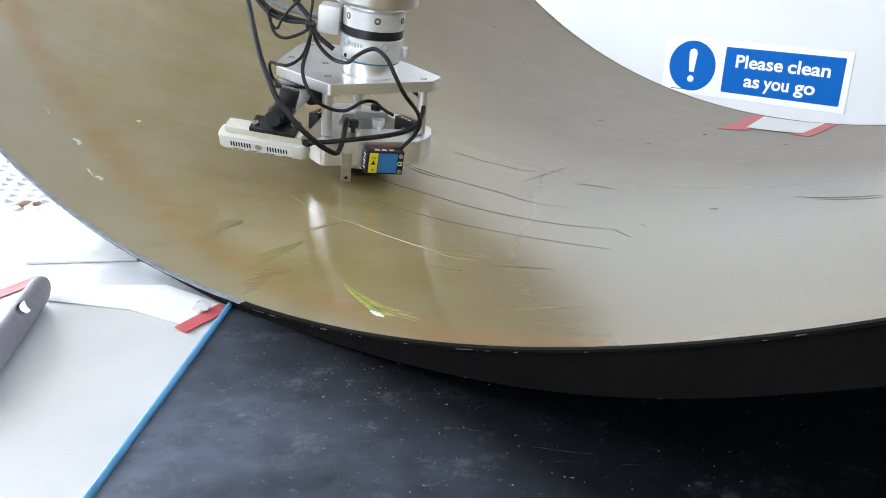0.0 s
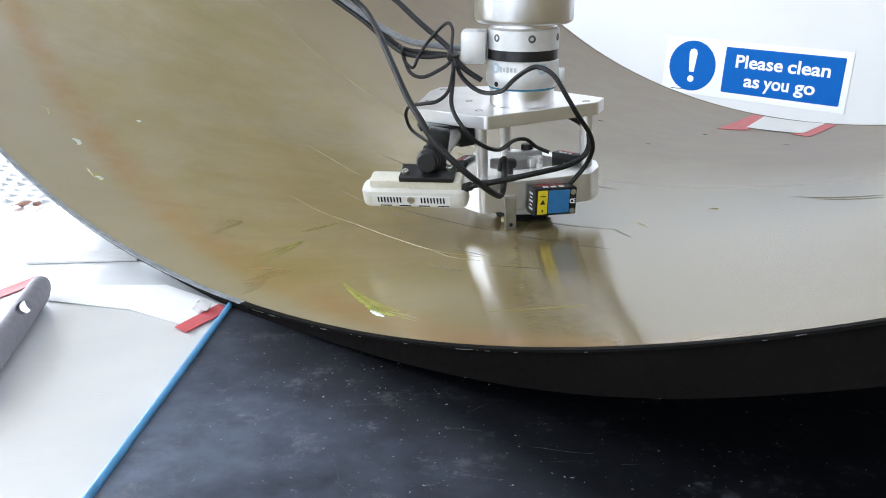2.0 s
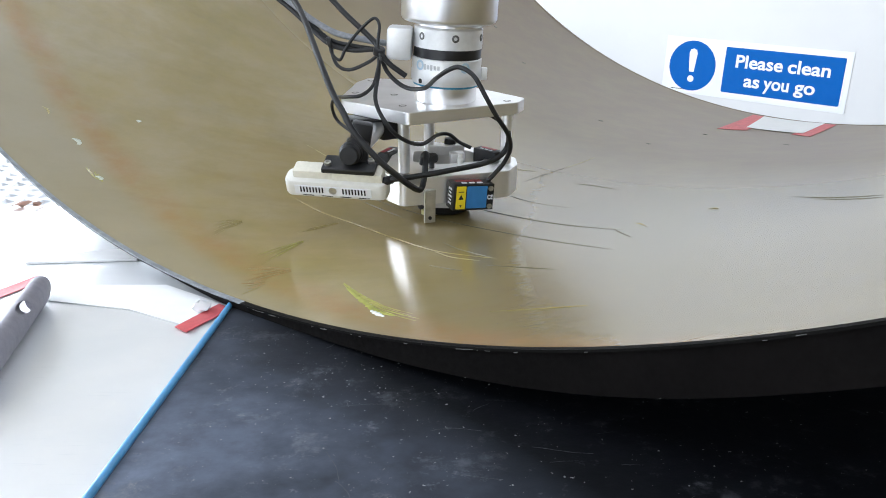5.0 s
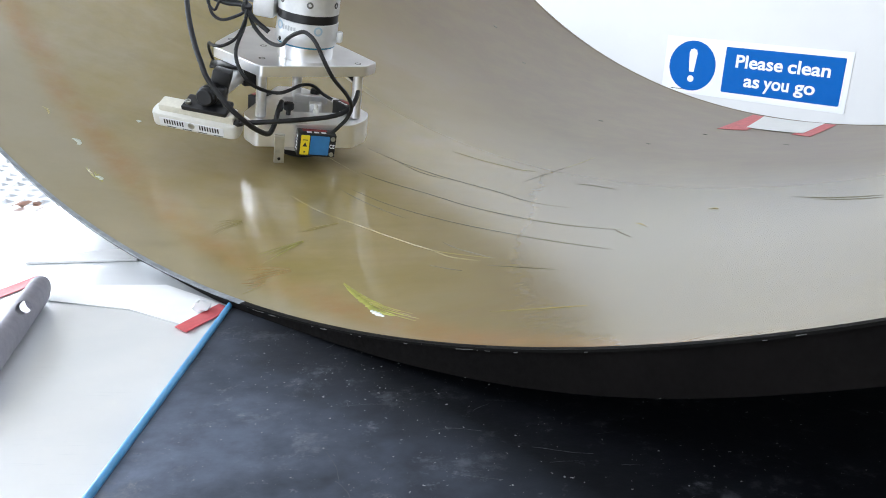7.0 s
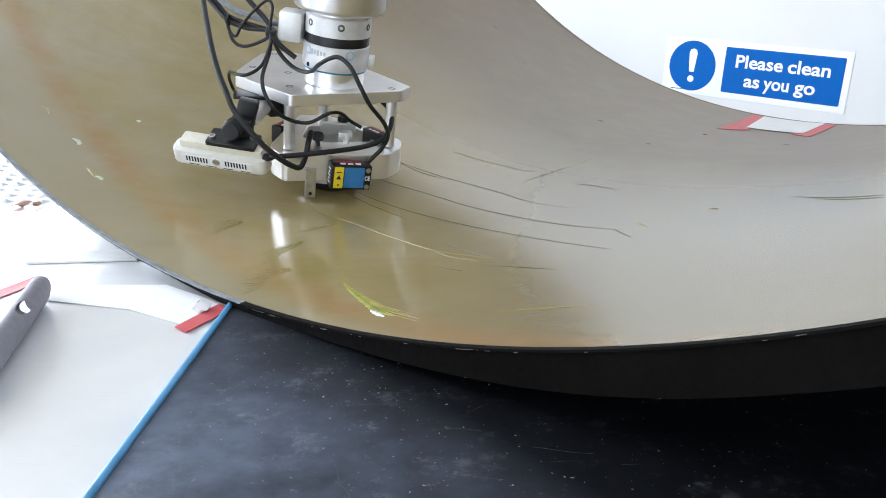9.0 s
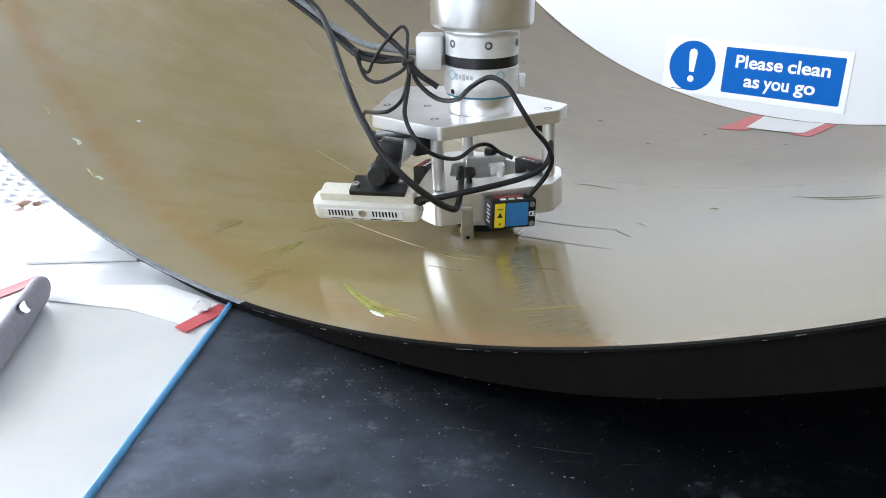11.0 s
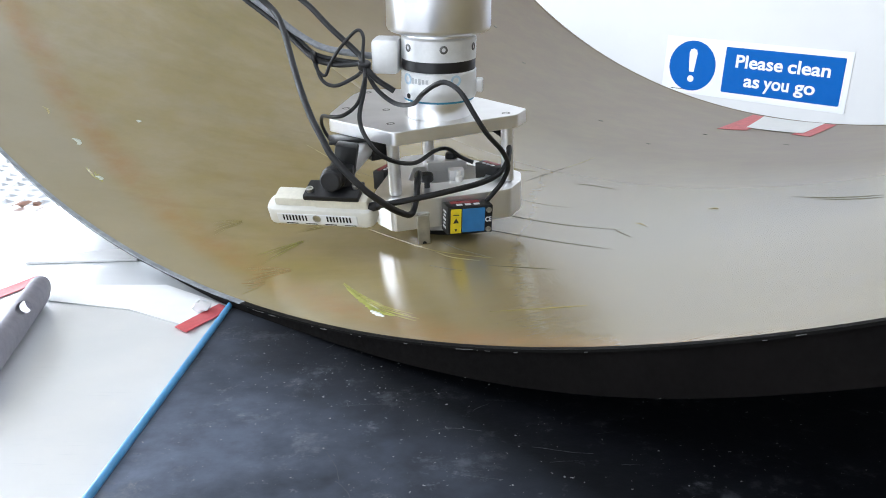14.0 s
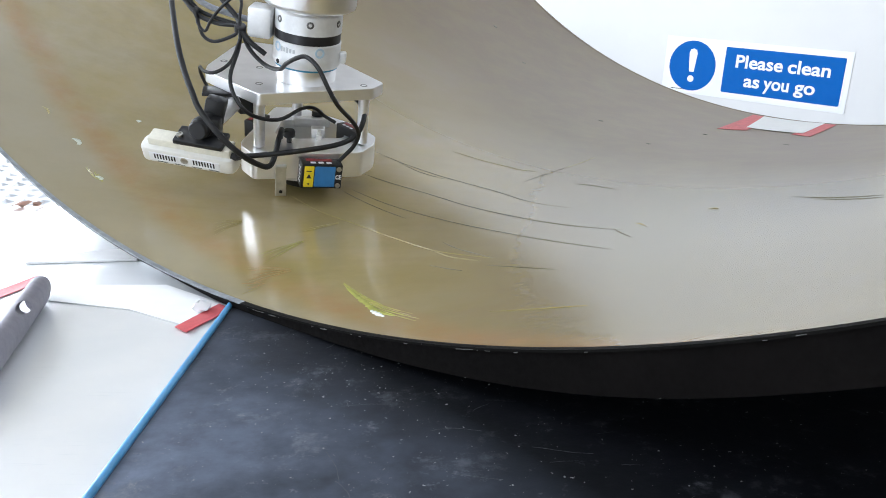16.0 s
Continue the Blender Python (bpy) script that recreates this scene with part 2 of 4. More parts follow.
def round_poly(points, r, seg=5):
    """The corners of a polygon, rounded."""
    out = []
    n = len(points)
    for i, p in enumerate(points):
        p, a, b = Vector(p), Vector(points[i - 1]), Vector(points[(i + 1) % n])
        da, db = (a - p), (b - p)
        k = min(r, da.length * 0.45, db.length * 0.45)
        s, e = p + da.normalized() * k, p + db.normalized() * k
        for j in range(seg + 1):
            t = j / seg
            out.append(s * (1 - t) ** 2 + p * 2 * t * (1 - t) + e * t * t)
    return out


def prism(outline, z0, z1, bevel=0.0, hole=None, m=None):
    """A plate from an outline, with an opening through it if one is given."""
    bm = bmesh.new()
    loops = [outline] + ([hole] if hole else [])
    edges = []
    for lp in loops:
        vs = [bm.verts.new((p[0], p[1], z0)) for p in lp]
        edges += [bm.edges.new((vs[i], vs[(i + 1) % len(vs)])) for i in range(len(vs))]
    bmesh.ops.triangle_fill(bm, use_beauty=True, use_dissolve=True, edges=edges)
    geo = bmesh.ops.extrude_face_region(bm, geom=bm.faces[:])
    bmesh.ops.translate(bm, vec=(0, 0, z1 - z0), verts=[v for v in geo["geom"] if isinstance(v, bmesh.types.BMVert)])
    if bevel:
        bmesh.ops.recalc_face_normals(bm, faces=bm.faces)
        sharp = [e for e in bm.edges if len(e.link_faces) == 2 and e.calc_face_angle(0) > 1.2
                 and abs(e.verts[0].co.z - e.verts[1].co.z) < 1e-6]
        bmesh.ops.bevel(bm, geom=sharp, offset=bevel, segments=2, profile=0.5, affect="EDGES")
    if m is not None:
        bmesh.ops.transform(bm, matrix=m, verts=bm.verts)
    return bm


def smooth_path(points, n=8):
    """A path through the points, rounded between them."""
    P = [Vector(p) for p in points]
    P = [P[0] * 2 - P[1]] + P + [P[-1] * 2 - P[-2]]
    out = []
    for i in range(1, len(P) - 2):
        a, b, c, d = P[i - 1:i + 3]
        for j in range(n):
            t = j / n
            out.append(0.5 * ((2 * b) + (c - a) * t + (2 * a - 5 * b + 4 * c - d) * t * t + (3 * b - a - 3 * c + d) * t ** 3))
    out.append(P[-2])
    return out


def tube(points, r, n=8, seg=10, taper=None):
    """A round cable along a path."""
    path = smooth_path(points, n) if n > 1 else [Vector(p) for p in points]
    bm = bmesh.new()
    rings = []
    side = None
    for i, p in enumerate(path):
        d = (path[min(i + 1, len(path) - 1)] - path[max(i - 1, 0)]).normalized()
        if side is None:
            side = d.orthogonal().normalized()
        side = (side - d * side.dot(d)).normalized()
        up = d.cross(side)
        rr = r * (taper(i / (len(path) - 1)) if taper else 1)
        rings.append([bm.verts.new(p + (side * math.cos(2 * math.pi * k / seg) + up * math.sin(2 * math.pi * k / seg)) * rr) for k in range(seg)])
    for a, b in zip(rings, rings[1:]):
        for k in range(seg):
            bm.faces.new((a[k], a[(k + 1) % seg], b[(k + 1) % seg], b[k]))
    bm.faces.new(rings[0][::-1])
    bm.faces.new(rings[-1])
    return bm


def join(*bms):
    """Several pieces of one part."""
    out = bmesh.new()
    for b in bms:
        me = bpy.data.meshes.new("piece")
        b.to_mesh(me)
        b.free()
        out.from_mesh(me)
        bpy.data.meshes.remove(me)
    return out


def writing(name, text, size, m, material, parent, width=None, depth=0.0004):
    cu = bpy.data.curves.new(name, "FONT")
    cu.body, cu.size, cu.extrude, cu.align_x, cu.align_y = text, size, depth, "CENTER", "CENTER"
    cu.offset = size * 0.023
    cu.resolution_u = 4
    tmp = new(name, cu)
    bpy.context.view_layer.update()
    me = bpy.data.meshes.new_from_object(tmp.evaluated_get(bpy.context.evaluated_depsgraph_get()))
    bpy.data.objects.remove(tmp)
    xs = [v.co.x for v in me.vertices]
    k = width / (max(xs) - min(xs)) if width else 1
    me.transform(m @ Matrix.Diagonal((k, 1, 1, 1)))
    me.materials.append(material)
    ob = new(name, me)
    ob.parent = parent
    return ob

# ---------------------------------------------------------------- room


def room_box(name, p0, p1, q0, q1, z0, z1, material, label, category, parent=None):
    bm = box(p1 - p0, q1 - q0, z1 - z0, ROOM @ Matrix.Translation(((p0 + p1) / 2, (q0 + q1) / 2, (z0 + z1) / 2)))
    ob = part(name, bm, material, parent)
    if parent is None:
        tagged(ob, label, category, kind="structure")
    return ob


P0, P1, Q0, Q1, Z0, Z1 = -2.8, 2.8, -2.4, 3.008, -0.85, 2.9


def wall_with_window(name, along, at, thick, a0, a1, w0, w1, label):
    """A wall with one wide window opening: four wall pieces round it, a frame and mullions."""
    pieces = []
    for s0, s1, z0, z1 in ((a0, w0, Z0 - 0.06, Z1 + 0.06), (w1, a1, Z0 - 0.06, Z1 + 0.06), (w0, w1, Z0 - 0.06, 0.2), (w0, w1, 1.74, Z1 + 0.06)):
        if along == "q":
            m = (at, at + thick, s0, s1)
        else:
            m = (s0, s1, at, at + thick)
        pieces.append(box(m[1] - m[0], m[3] - m[2], z1 - z0, ROOM @ Matrix.Translation(((m[0] + m[1]) / 2, (m[2] + m[3]) / 2, (z0 + z1) / 2))))
    return tagged(part(name, join(*pieces), M_WALL), label, "wall", kind="structure")


room_box("floor", P0 - 0.1, P1 + 0.1, Q0 - 0.1, Q1 + 0.1, Z0 - 0.1, Z0, M_FLOOR, "plain grey workshop floor", "floor")
room_box("ceiling", P0 - 0.1, P1 + 0.1, Q0 - 0.1, Q1 + 0.1, Z1, Z1 + 0.1, M_CEIL, "plain white ceiling", "ceiling")
room_box("wall_far", P0 - 0.1, P1 + 0.1, Q1, Q1 + 0.12, Z0 - 0.06, Z1 + 0.06, M_WALL, "smooth white painted wall behind the mould", "wall")
wall_with_window("wall_left", "q", P0 - 0.12, 0.12, Q0 - 0.09, Q1 + 0.09, -1.1, 2.85, "unseen white painted wall with a wide window opening for a lamp")
room_box("wall_right", P1, P1 + 0.12, Q0 - 0.09, Q1 + 0.09, Z0 - 0.06, Z1 + 0.06, M_WALL, "plain white painted wall", "wall")
# unseen wall, its window assumed, only there to hold the added fill lamp
wall_with_window("wall_near", "p", Q0 - 0.12, 0.12, P0 - 0.12, P1 + 0.12, -1.1, 1.5, "unseen white painted wall with a wide window opening for a lamp")

room_box("window_pier", P0 - 0.11, P0 + 0.07, 1.28, 1.51, 0.2, 1.74, M_WALL, "white pier between two windows", "wall pier")

# table
table = tagged(new("work_table"), "large steel-topped work table carrying the mould", "table")
part("tabletop", box(3.3, 2.15, 0.035, ROOM @ Matrix.Translation((-0.35, 0.575, -0.0205)), 0.002), M_STEEL, table, "worn shiny steel top")
for tp, tq in ((-1.9, -0.4), (1.2, -0.4), (-1.9, 1.55), (1.2, 1.55)):
    part("leg", box(0.06, 0.06, 0.812, ROOM @ Matrix.Translation((tp, tq, -0.444)), 0.003), M_STEELBIT, table)

mat_corners = [(-0.157, 0.95), (-0.163, 0.18), (0.75, 0.0), (1.25, 0.55), (0.4, 1.1)]
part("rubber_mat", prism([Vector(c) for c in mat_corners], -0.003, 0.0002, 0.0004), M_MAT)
tagged(bpy.data.objects["rubber_mat"], "black rubber mat with pale dust, scratches and a painted sheen, under the mould", "mat")
edging = part("edging", tube([(-0.1575, 0.95, 0.0012), (-0.1595, 0.55, 0.0012), (-0.1635, 0.18, 0.0012)], 0.0022, 6, 10), M_BLUE_EDGE, smooth=True)
tagged(edging, "thin blue edging strip along the black mat", "edging strip")



def build_mat_dirt():
    """Crumbs and fine scratches on the mat."""
    rng = random.Random(12)
    bm = bmesh.new()
    for k in range(280):
        cx, cy = (rng.gauss(-0.045, 0.045), rng.gauss(0.475, 0.035)) if k % 3 else (rng.uniform(-0.12, 0.20), rng.uniform(0.33, 0.52))
        if cx < -0.15:
            continue
        r = 0.00016 + 0.00050 * rng.random() ** 3
        turn = rng.uniform(0, 6.28)
        ring = [bm.verts.new((cx + r * rng.uniform(0.6, 1.4) * math.cos(turn + i * 1.57), cy + r * rng.uniform(0.6, 1.4) * math.sin(turn + i * 1.57), 0.0003)) for i in range(4)]
        top = bm.verts.new((cx, cy, 0.0003 + r * 0.9))
        for i in range(4):
            bm.faces.new((ring[i], ring[(i + 1) % 4], top))
    tagged(part("crumbs", bm, M_CRUMB), "pale crumbs scattered on the black mat", "crumbs", kind="stuff")
    bm = bmesh.new()
    for k in range(20):
        p = Vector((rng.uniform(-0.11, 0.12), rng.uniform(0.34, 0.53), 0.00045))
        ang, bend = rng.uniform(0, math.pi), rng.uniform(-0.35, 0.35)
        w = rng.uniform(0.00012, 0.0003)
        prev = None
        for i in range(rng.randint(4, 12)):
            d = Vector((math.cos(ang), math.sin(ang), 0))
            n = Vector((-d.y, d.x, 0)) * w * rng.uniform(0.4, 1.0)
            pair = (bm.verts.new(p + n), bm.verts.new(p - n))
            if prev:
                bm.faces.new((prev[0], pair[0], pair[1], prev[1]))
            prev = pair
            p = p + d * 0.0028
            ang += bend * 0.3 + rng.uniform(-0.12, 0.12)
    tagged(part("scratches", bm, M_SCUFF), "fine pale scratches on the black mat", "scratches", kind="stuff")


build_mat_dirt()

# ---------------------------------------------------------------- mould
# left wall past about -38 is unseen, carried up to block the window lamp
A_LEFT, A_RIGHT = -78.0, 50.0


def skin_thickness(a):
    """Thin on the raised side, with a thicker keel where it rests, and thick towards the other side."""
    def ramp(t):
        t = min(1.0, max(0.0, t))
        return t * t * (3 - 2 * t)
    return 0.0022 + 0.0036 * ramp((a + 5.0) / 5.0) + 0.0200 * ramp(a / 20.0)


def mould_grid(a0, a1, s0, s1, na, ns, h):
    bm = bmesh.new()
    g = [[bm.verts.new(mould_at(s0 + (s1 - s0) * j / ns, a0 + (a1 - a0) * i / na, h(a0 + (a1 - a0) * i / na))) for j in range(ns + 1)] for i in range(na + 1)]
    return bm, g


def build_mould():
    thing = tagged(new("mould"), "half-pipe mould with a glossy olive-brown resin face, on the black mat", "mould")
    na, ns = 160, 40
    bm, g = mould_grid(A_LEFT, A_RIGHT, 0.003, LEN - 0.002, na, ns, lambda a: 0.0)
    for i in range(na):
        for j in range(ns):
            bm.faces.new((g[i][j], g[i + 1][j], g[i + 1][j + 1], g[i][j + 1]))
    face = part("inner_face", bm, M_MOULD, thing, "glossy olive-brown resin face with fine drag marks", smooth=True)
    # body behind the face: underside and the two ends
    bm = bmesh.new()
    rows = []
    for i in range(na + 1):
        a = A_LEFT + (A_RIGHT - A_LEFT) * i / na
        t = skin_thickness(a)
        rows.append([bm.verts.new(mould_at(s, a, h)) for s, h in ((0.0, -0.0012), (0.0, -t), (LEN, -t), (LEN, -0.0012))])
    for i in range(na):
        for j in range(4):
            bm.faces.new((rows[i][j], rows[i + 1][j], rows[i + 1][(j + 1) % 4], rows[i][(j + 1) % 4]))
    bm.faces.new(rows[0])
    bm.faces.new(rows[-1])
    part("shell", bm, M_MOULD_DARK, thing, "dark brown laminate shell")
    # thin lip along both ends: grey to the lowest line, dark beyond, with pale chips
    def lip(s, a0, a1, n, w, material, label):
        bm = bmesh.new()
        rows = []
        for i in range(n + 1):
            a = a0 + (a1 - a0) * i / n
            rows.append([bm.verts.new(mould_at(s + ds, a, h)) for ds, h in ((-0.0012, 0.0006), (-0.0012, -w), (0.0035, -0.0008), (0.0035, 0.0006))])
        for i in range(n):
            for j in range(4):
                bm.faces.new((rows[i][j], rows[i + 1][j], rows[i + 1][(j + 1) % 4], rows[i][(j + 1) % 4]))
        bm.faces.new(rows[0])
        bm.faces.new(rows[-1])
        return part("lip", bm, material, thing, label)

    lip(0.0, A_LEFT, 0.5, 200, 0.0005, M_MOULD_EDGE, "thin chipped grey edge")
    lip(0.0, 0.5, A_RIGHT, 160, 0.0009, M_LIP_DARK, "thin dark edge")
    lip(LEN, A_LEFT, A_RIGHT, 160, 0.0018, M_MOULD, "thin olive edge")
    rng = random.Random(4)
    for k in range(30):
        a = rng.choice((rng.uniform(-2.0, 3.5), rng.uniform(-8, 24), rng.uniform(4, 24)))
        span = rng.uniform(0.02, 0.10) if rng.random() < 0.75 else rng.uniform(0.12, 0.4)
        low = rng.random() < 0.25 and a > 9
        h = -skin_thickness(a) + 0.0004 if low else -rng.uniform(0.0, 0.0012)
        rows = [[mould_at(-0.0014, a + span * (i / 3 - 0.5), h + d) for d in (-rng.uniform(0.00005, 0.0003), rng.uniform(0.00005, 0.0002))] for i in range(4)]
        bm = bmesh.new()
        vs = [[bm.verts.new(q) for q in r] for r in rows]
        vb = [[bm.verts.new(q + AX * 0.0009) for q in r] for r in rows]
        for i in range(3):
            bm.faces.new((vs[i][0], vs[i + 1][0], vs[i + 1][1], vs[i][1]))
            bm.faces.new((vs[i][1], vs[i + 1][1], vb[i + 1][1], vb[i][1]))
            bm.faces.new((vs[i][0], vb[i][0], vb[i + 1][0], vs[i + 1][0]))
        part("chip", bm, M_CHIP, thing, "pale chip in the edge")
    return thing


mould = build_mould()


def drag_mark(path, width, height, material, label, name="drag_mark", wobble=0.0):
    """A thin ridge of resin that runs over the mould's face; path in (s, a)."""
    rng = random.Random(len(path) * 7 + int(path[0][0] * 1000))
    pts = smooth_path([(s, a, 0) for s, a in path], 14)
    bm = bmesh.new()
    rows = []
    n = len(pts) - 1
    for i, p in enumerate(pts):
        k = math.sin(math.pi * min(1, max(0, i / n))) ** 0.5 * (0.55 + 0.45 * rng.random())
        ds, da = rng.uniform(-wobble, wobble), 0
        q = pts[min(i + 1, n)] - pts[max(i - 1, 0)]
        d = Vector((q.x, radians(q.y) * RAD)).normalized()
        sx, ax = -d.y, math.degrees(d.x / RAD)
        w = width * k / 2
        rows.append([bm.verts.new(mould_at(p.x + ds + sx * o * w, p.y + ax * o * w, h)) for o, h in ((-1, 0.0001), (-0.4, height * k + 0.00015), (0.4, height * k + 0.00015), (1, 0.0001))])
    for a, b in zip(rows, rows[1:]):
        for j in range(3):
            bm.faces.new((a[j], b[j], b[j + 1], a[j + 1]))
    return part(name, bm, material, mould, label, smooth=True)


for path, w, mat_ in (
    ([(0.2669, -8.42), (0.2632, -5.05), (0.2628, -0.68), (0.2594, 3.29), (0.2481, 7.11), (0.2336, 10)], 0.0017, M_GREASE),
    ([(0.3158, -10.39), (0.3165, -9.17), (0.3239, -5.33), (0.3198, -1.89), (0.3154, 1.83), (0.3099, 4.96), (0.3053, 8.21)], 0.0017, M_GREASE),
    ([(0.3836, -13.71), (0.3843, -11.12), (0.3875, -7.76), (0.3905, -3.46), (0.378, -0.05), (0.377, 2.99)], 0.0014, M_GREASE),
    ([(0.2003, -9.7), (0.1937, -6.67), (0.1943, -4.24), (0.1891, -1.15), (0.1808, 2.11), (0.1831, 4.12), (0.1853, 5.6)], 0.0014, M_OLIVE),
    ([(0.2561, -8.8), (0.2478, -5.72), (0.2416, -2.74)], 0.0012, M_GREASE),
    ([(0.4853, -0.73), (0.4892, 0.58), (0.4851, 2.49)], 0.0018, M_GREASE),
    ([(0.4823, -10.7), (0.4886, -7.62), (0.4968, -4.99)], 0.0014, M_PALE),
    ([(0.4507, -3.19), (0.5182, -3.55), (0.5503, -3.65)], 0.0012, M_GREASE),
    ([(0.5503, -3.65), (0.5977, -3.91), (0.6413, -4.28)], 0.0018, M_PALE),
    ([(0.2052, 1.46), (0.1953, 2.87), (0.1907, 4.08), (0.1856, 5.37)], 0.0016, M_GREASE),
    ([(0.1452, 3.5), (0.144, 4.54), (0.1445, 5.47)], 0.0011, M_GREASE),
    ([(0.0641, 10.23), (0.0764, 12.27), (0.083, 13.62)], 0.0008, M_OLIVE),
    ([(0.334, 8), (0.3299, 8.49), (0.3185, 9.14)], 0.0016, M_PALE),
    ([(0.3083, 7.59), (0.2921, 8.55), (0.278, 9.5)], 0.0012, M_GREASE),
    ([(0.4454, 13.49), (0.4056, 16.31), (0.3763, 18.84)], 0.0024, M_GREASE),
    ([(0.418, 14.95), (0.3855, 17.12), (0.3629, 19.02)], 0.0012, M_GREASE),
    ([(0.5308, -25.34), (0.5369, -23.65), (0.5386, -22.02)], 0.0016, M_PALE),
    ([(0.383, -10.78), (0.3783, -8.48), (0.384, -6.6)], 0.0011, M_GREASE),
    ([(0.3167, -15.85), (0.3147, -13.21), (0.3077, -9.92)], 0.001, M_PALE),
    ([(0.4888, -5.98), (0.495, -5.06), (0.5051, -4.29)], 0.0008, M_PALE),
    ([(0.1648, 5.83), (0.1689, 7.76), (0.1695, 9.29)], 0.0008, M_GREASE),
    ([(0.1784, 2.26), (0.1722, 3.57), (0.1742, 5.12)], 0.0007, M_PALE),
):
    drag_mark(path, w * 0.75, 0.0004, mat_, "thin ridge dragged through the resin")
wr = random.Random(21)


def wrinkles(ends, count, spread, width, materials, label=""):
    """A tuft of fine ridges that starts at ends[0] and opens out towards ends[-1]; spread in (s, a)."""
    for k in range(count):
        o = (k + 0.5) / count - 0.5 + wr.uniform(-0.04, 0.04)
        stop = wr.uniform(0.62, 1.0)
        path = []
        for i, (s_, a_) in enumerate(ends):
            u = i / (len(ends) - 1) * stop
            j = min(int(u * (len(ends) - 1)), len(ends) - 2)
            v = u * (len(ends) - 1) - j
            s1, a1 = (ends[j][n] * (1 - v) + ends[j + 1][n] * v for n in (0, 1))
            path.append((max(0.008, s1 + spread[0] * o * (0.15 + u)), a1 + spread[1] * o * (0.15 + u)))
        drag_mark(path, width * wr.uniform(0.5, 1.1), 0.0002, materials[k % len(materials)], label, "wrinkle")


# the bright fan, the tufts round it and the smear near the rim
wrinkles([(0.1273, -3.79), (0.095, -3.48), (0.0585, -3.02)], 8, (-0.0105, 1.3), 0.0007, (M_RESIN, M_PALE, M_RESIN, M_OLIVE), "fine wrinkle in the wet resin")
wrinkles([(0.1851, -4.69), (0.1592, -4.86), (0.1354, -5.08)], 4, (-0.0089, 0.58), 0.0005, (M_PALE, M_OLIVE), "fine wrinkle in the wet resin")
wrinkles([(0.1169, -7.87), (0.1001, -8.04), (0.0818, -7.83)], 9, (-0.0202, 1.84), 0.0005, (M_OLIVE, M_PALE), "fine wrinkle in the wet resin")
wrinkles([(0.0716, -1.13), (0.0547, -1.75), (0.0347, -2.11)], 9, (-0.028, 2.03), 0.0005, (M_ORANGE, M_PALE), "fine wrinkle in the wet resin")
wrinkles([(0.0399, -0.72), (0.0266, -0.74), (0.0166, -0.98)], 4, (-0.0174, 1.46), 0.0006, (M_ORANGE, M_OLIVE), "fine wrinkle in the wet resin")
wrinkles([(0.0574, -15.81), (0.0578, -16.57), (0.0633, -17.72)], 5, (-0.0098, -0.22), 0.0012, (M_RESIN, M_OLIVE), "fine wrinkle in the wet resin")
wrinkles([(0.0745, 2.09), (0.0576, 4.11), (0.0451, 6.03), (0.0374, 8.28)], 12, (-0.0163, 0.61), 0.0024, (M_RESIN, M_OLIVE, M_RESIN), "fine wrinkle in the wet resin")
drag_mark([(0.0697, 2.5), (0.0538, 4.33), (0.0403, 5.93), (0.037, 7.05)], 0.0065, 0.0007, M_RESIN, "bright green smear of wet resin", "resin_smear")
drag_mark([(0.039, 5.62), (0.0355, 6.16), (0.033, 6.68)], 0.0050, 0.0016, M_GLINT, "drop of wet resin with its glint painted pale", "resin_drop")
# the first specks are glints on the wet face, put into pale colour
for s, a, w, l, mat_ in ((0.077, -20.7, 0.007, 0.9, M_GLINT), (0.058, -16.3, 0.006, 0.6, M_GLINT), (0.162, -22.0, 0.004, 0.3, M_GLINT), (0.079, -24.6, 0.003, 1.0, M_PALE),
                         (1.06, -32.5, 0.010, 0.5, M_GREASE), (0.879, -11.6, 0.010, 0.5, M_GREASE), (0.997, -25.3, 0.007, 0.4, M_GREASE), (0.805, -4.7, 0.008, 0.3, M_GREASE),
                         (0.983, -4.2, 0.012, 0.4, M_GREASE), (0.968, 3.2, 0.010, 0.4, M_GREASE), (0.40, 10.5, 0.003, 0.6, M_PALE)):
    drag_mark([(s, a - l / 2), (s + 0.002, a), (s - 0.001, a + l / 2)], w, 0.0006, mat_, "speck or painted glint on the resin face", "speck", wobble=0.001)

# ---------------------------------------------------------------- sign on the far wall
SIGN_SIZE = Q1 / 1.689                  # drawn at a smaller size, then set to its true one
SIGN = ROOM @ pose(-0.6554 * SIGN_SIZE, Q1 - 0.0012, EYE_Z + (0.0895 - 0.2157) * SIGN_SIZE, 90, 0, 0) @ Matrix.Rotation(radians(-3.5), 4, "Z") @ Matrix.Diagonal((SIGN_SIZE, SIGN_SIZE, 1, 1))
sign = tagged(new("safety_sign"), "white sign with blue symbol and words Please clean as you go", "sign")
sign.matrix_world = SIGN


def flat(outline, depth):
    return prism(outline, 0.0, depth)


def circle(cx, cy, r, n=48):
    return [Vector((cx + r * math.cos(2 * math.pi * i / n), cy + r * math.sin(2 * math.pi * i / n))) for i in range(n)]


part("board", flat([Vector(c) for c in ((-0.186, -0.0565), (0.186, -0.0565), (0.186, 0.0565), (-0.186, 0.0565))], 0.0008), M_SIGN_WHITE, sign)
part("symbol", prism(circle(-0.124, 0.0, 0.0505), 0.0009, 0.0014), M_SIGN_BLUE, sign, "blue disc")
part("panel", prism(round_poly([(-0.056, -0.0445), (0.174, -0.0445), (0.174, 0.0445), (-0.056, 0.0445)], 0.003), 0.0009, 0.0014), M_SIGN_BLUE, sign, "blue panel")
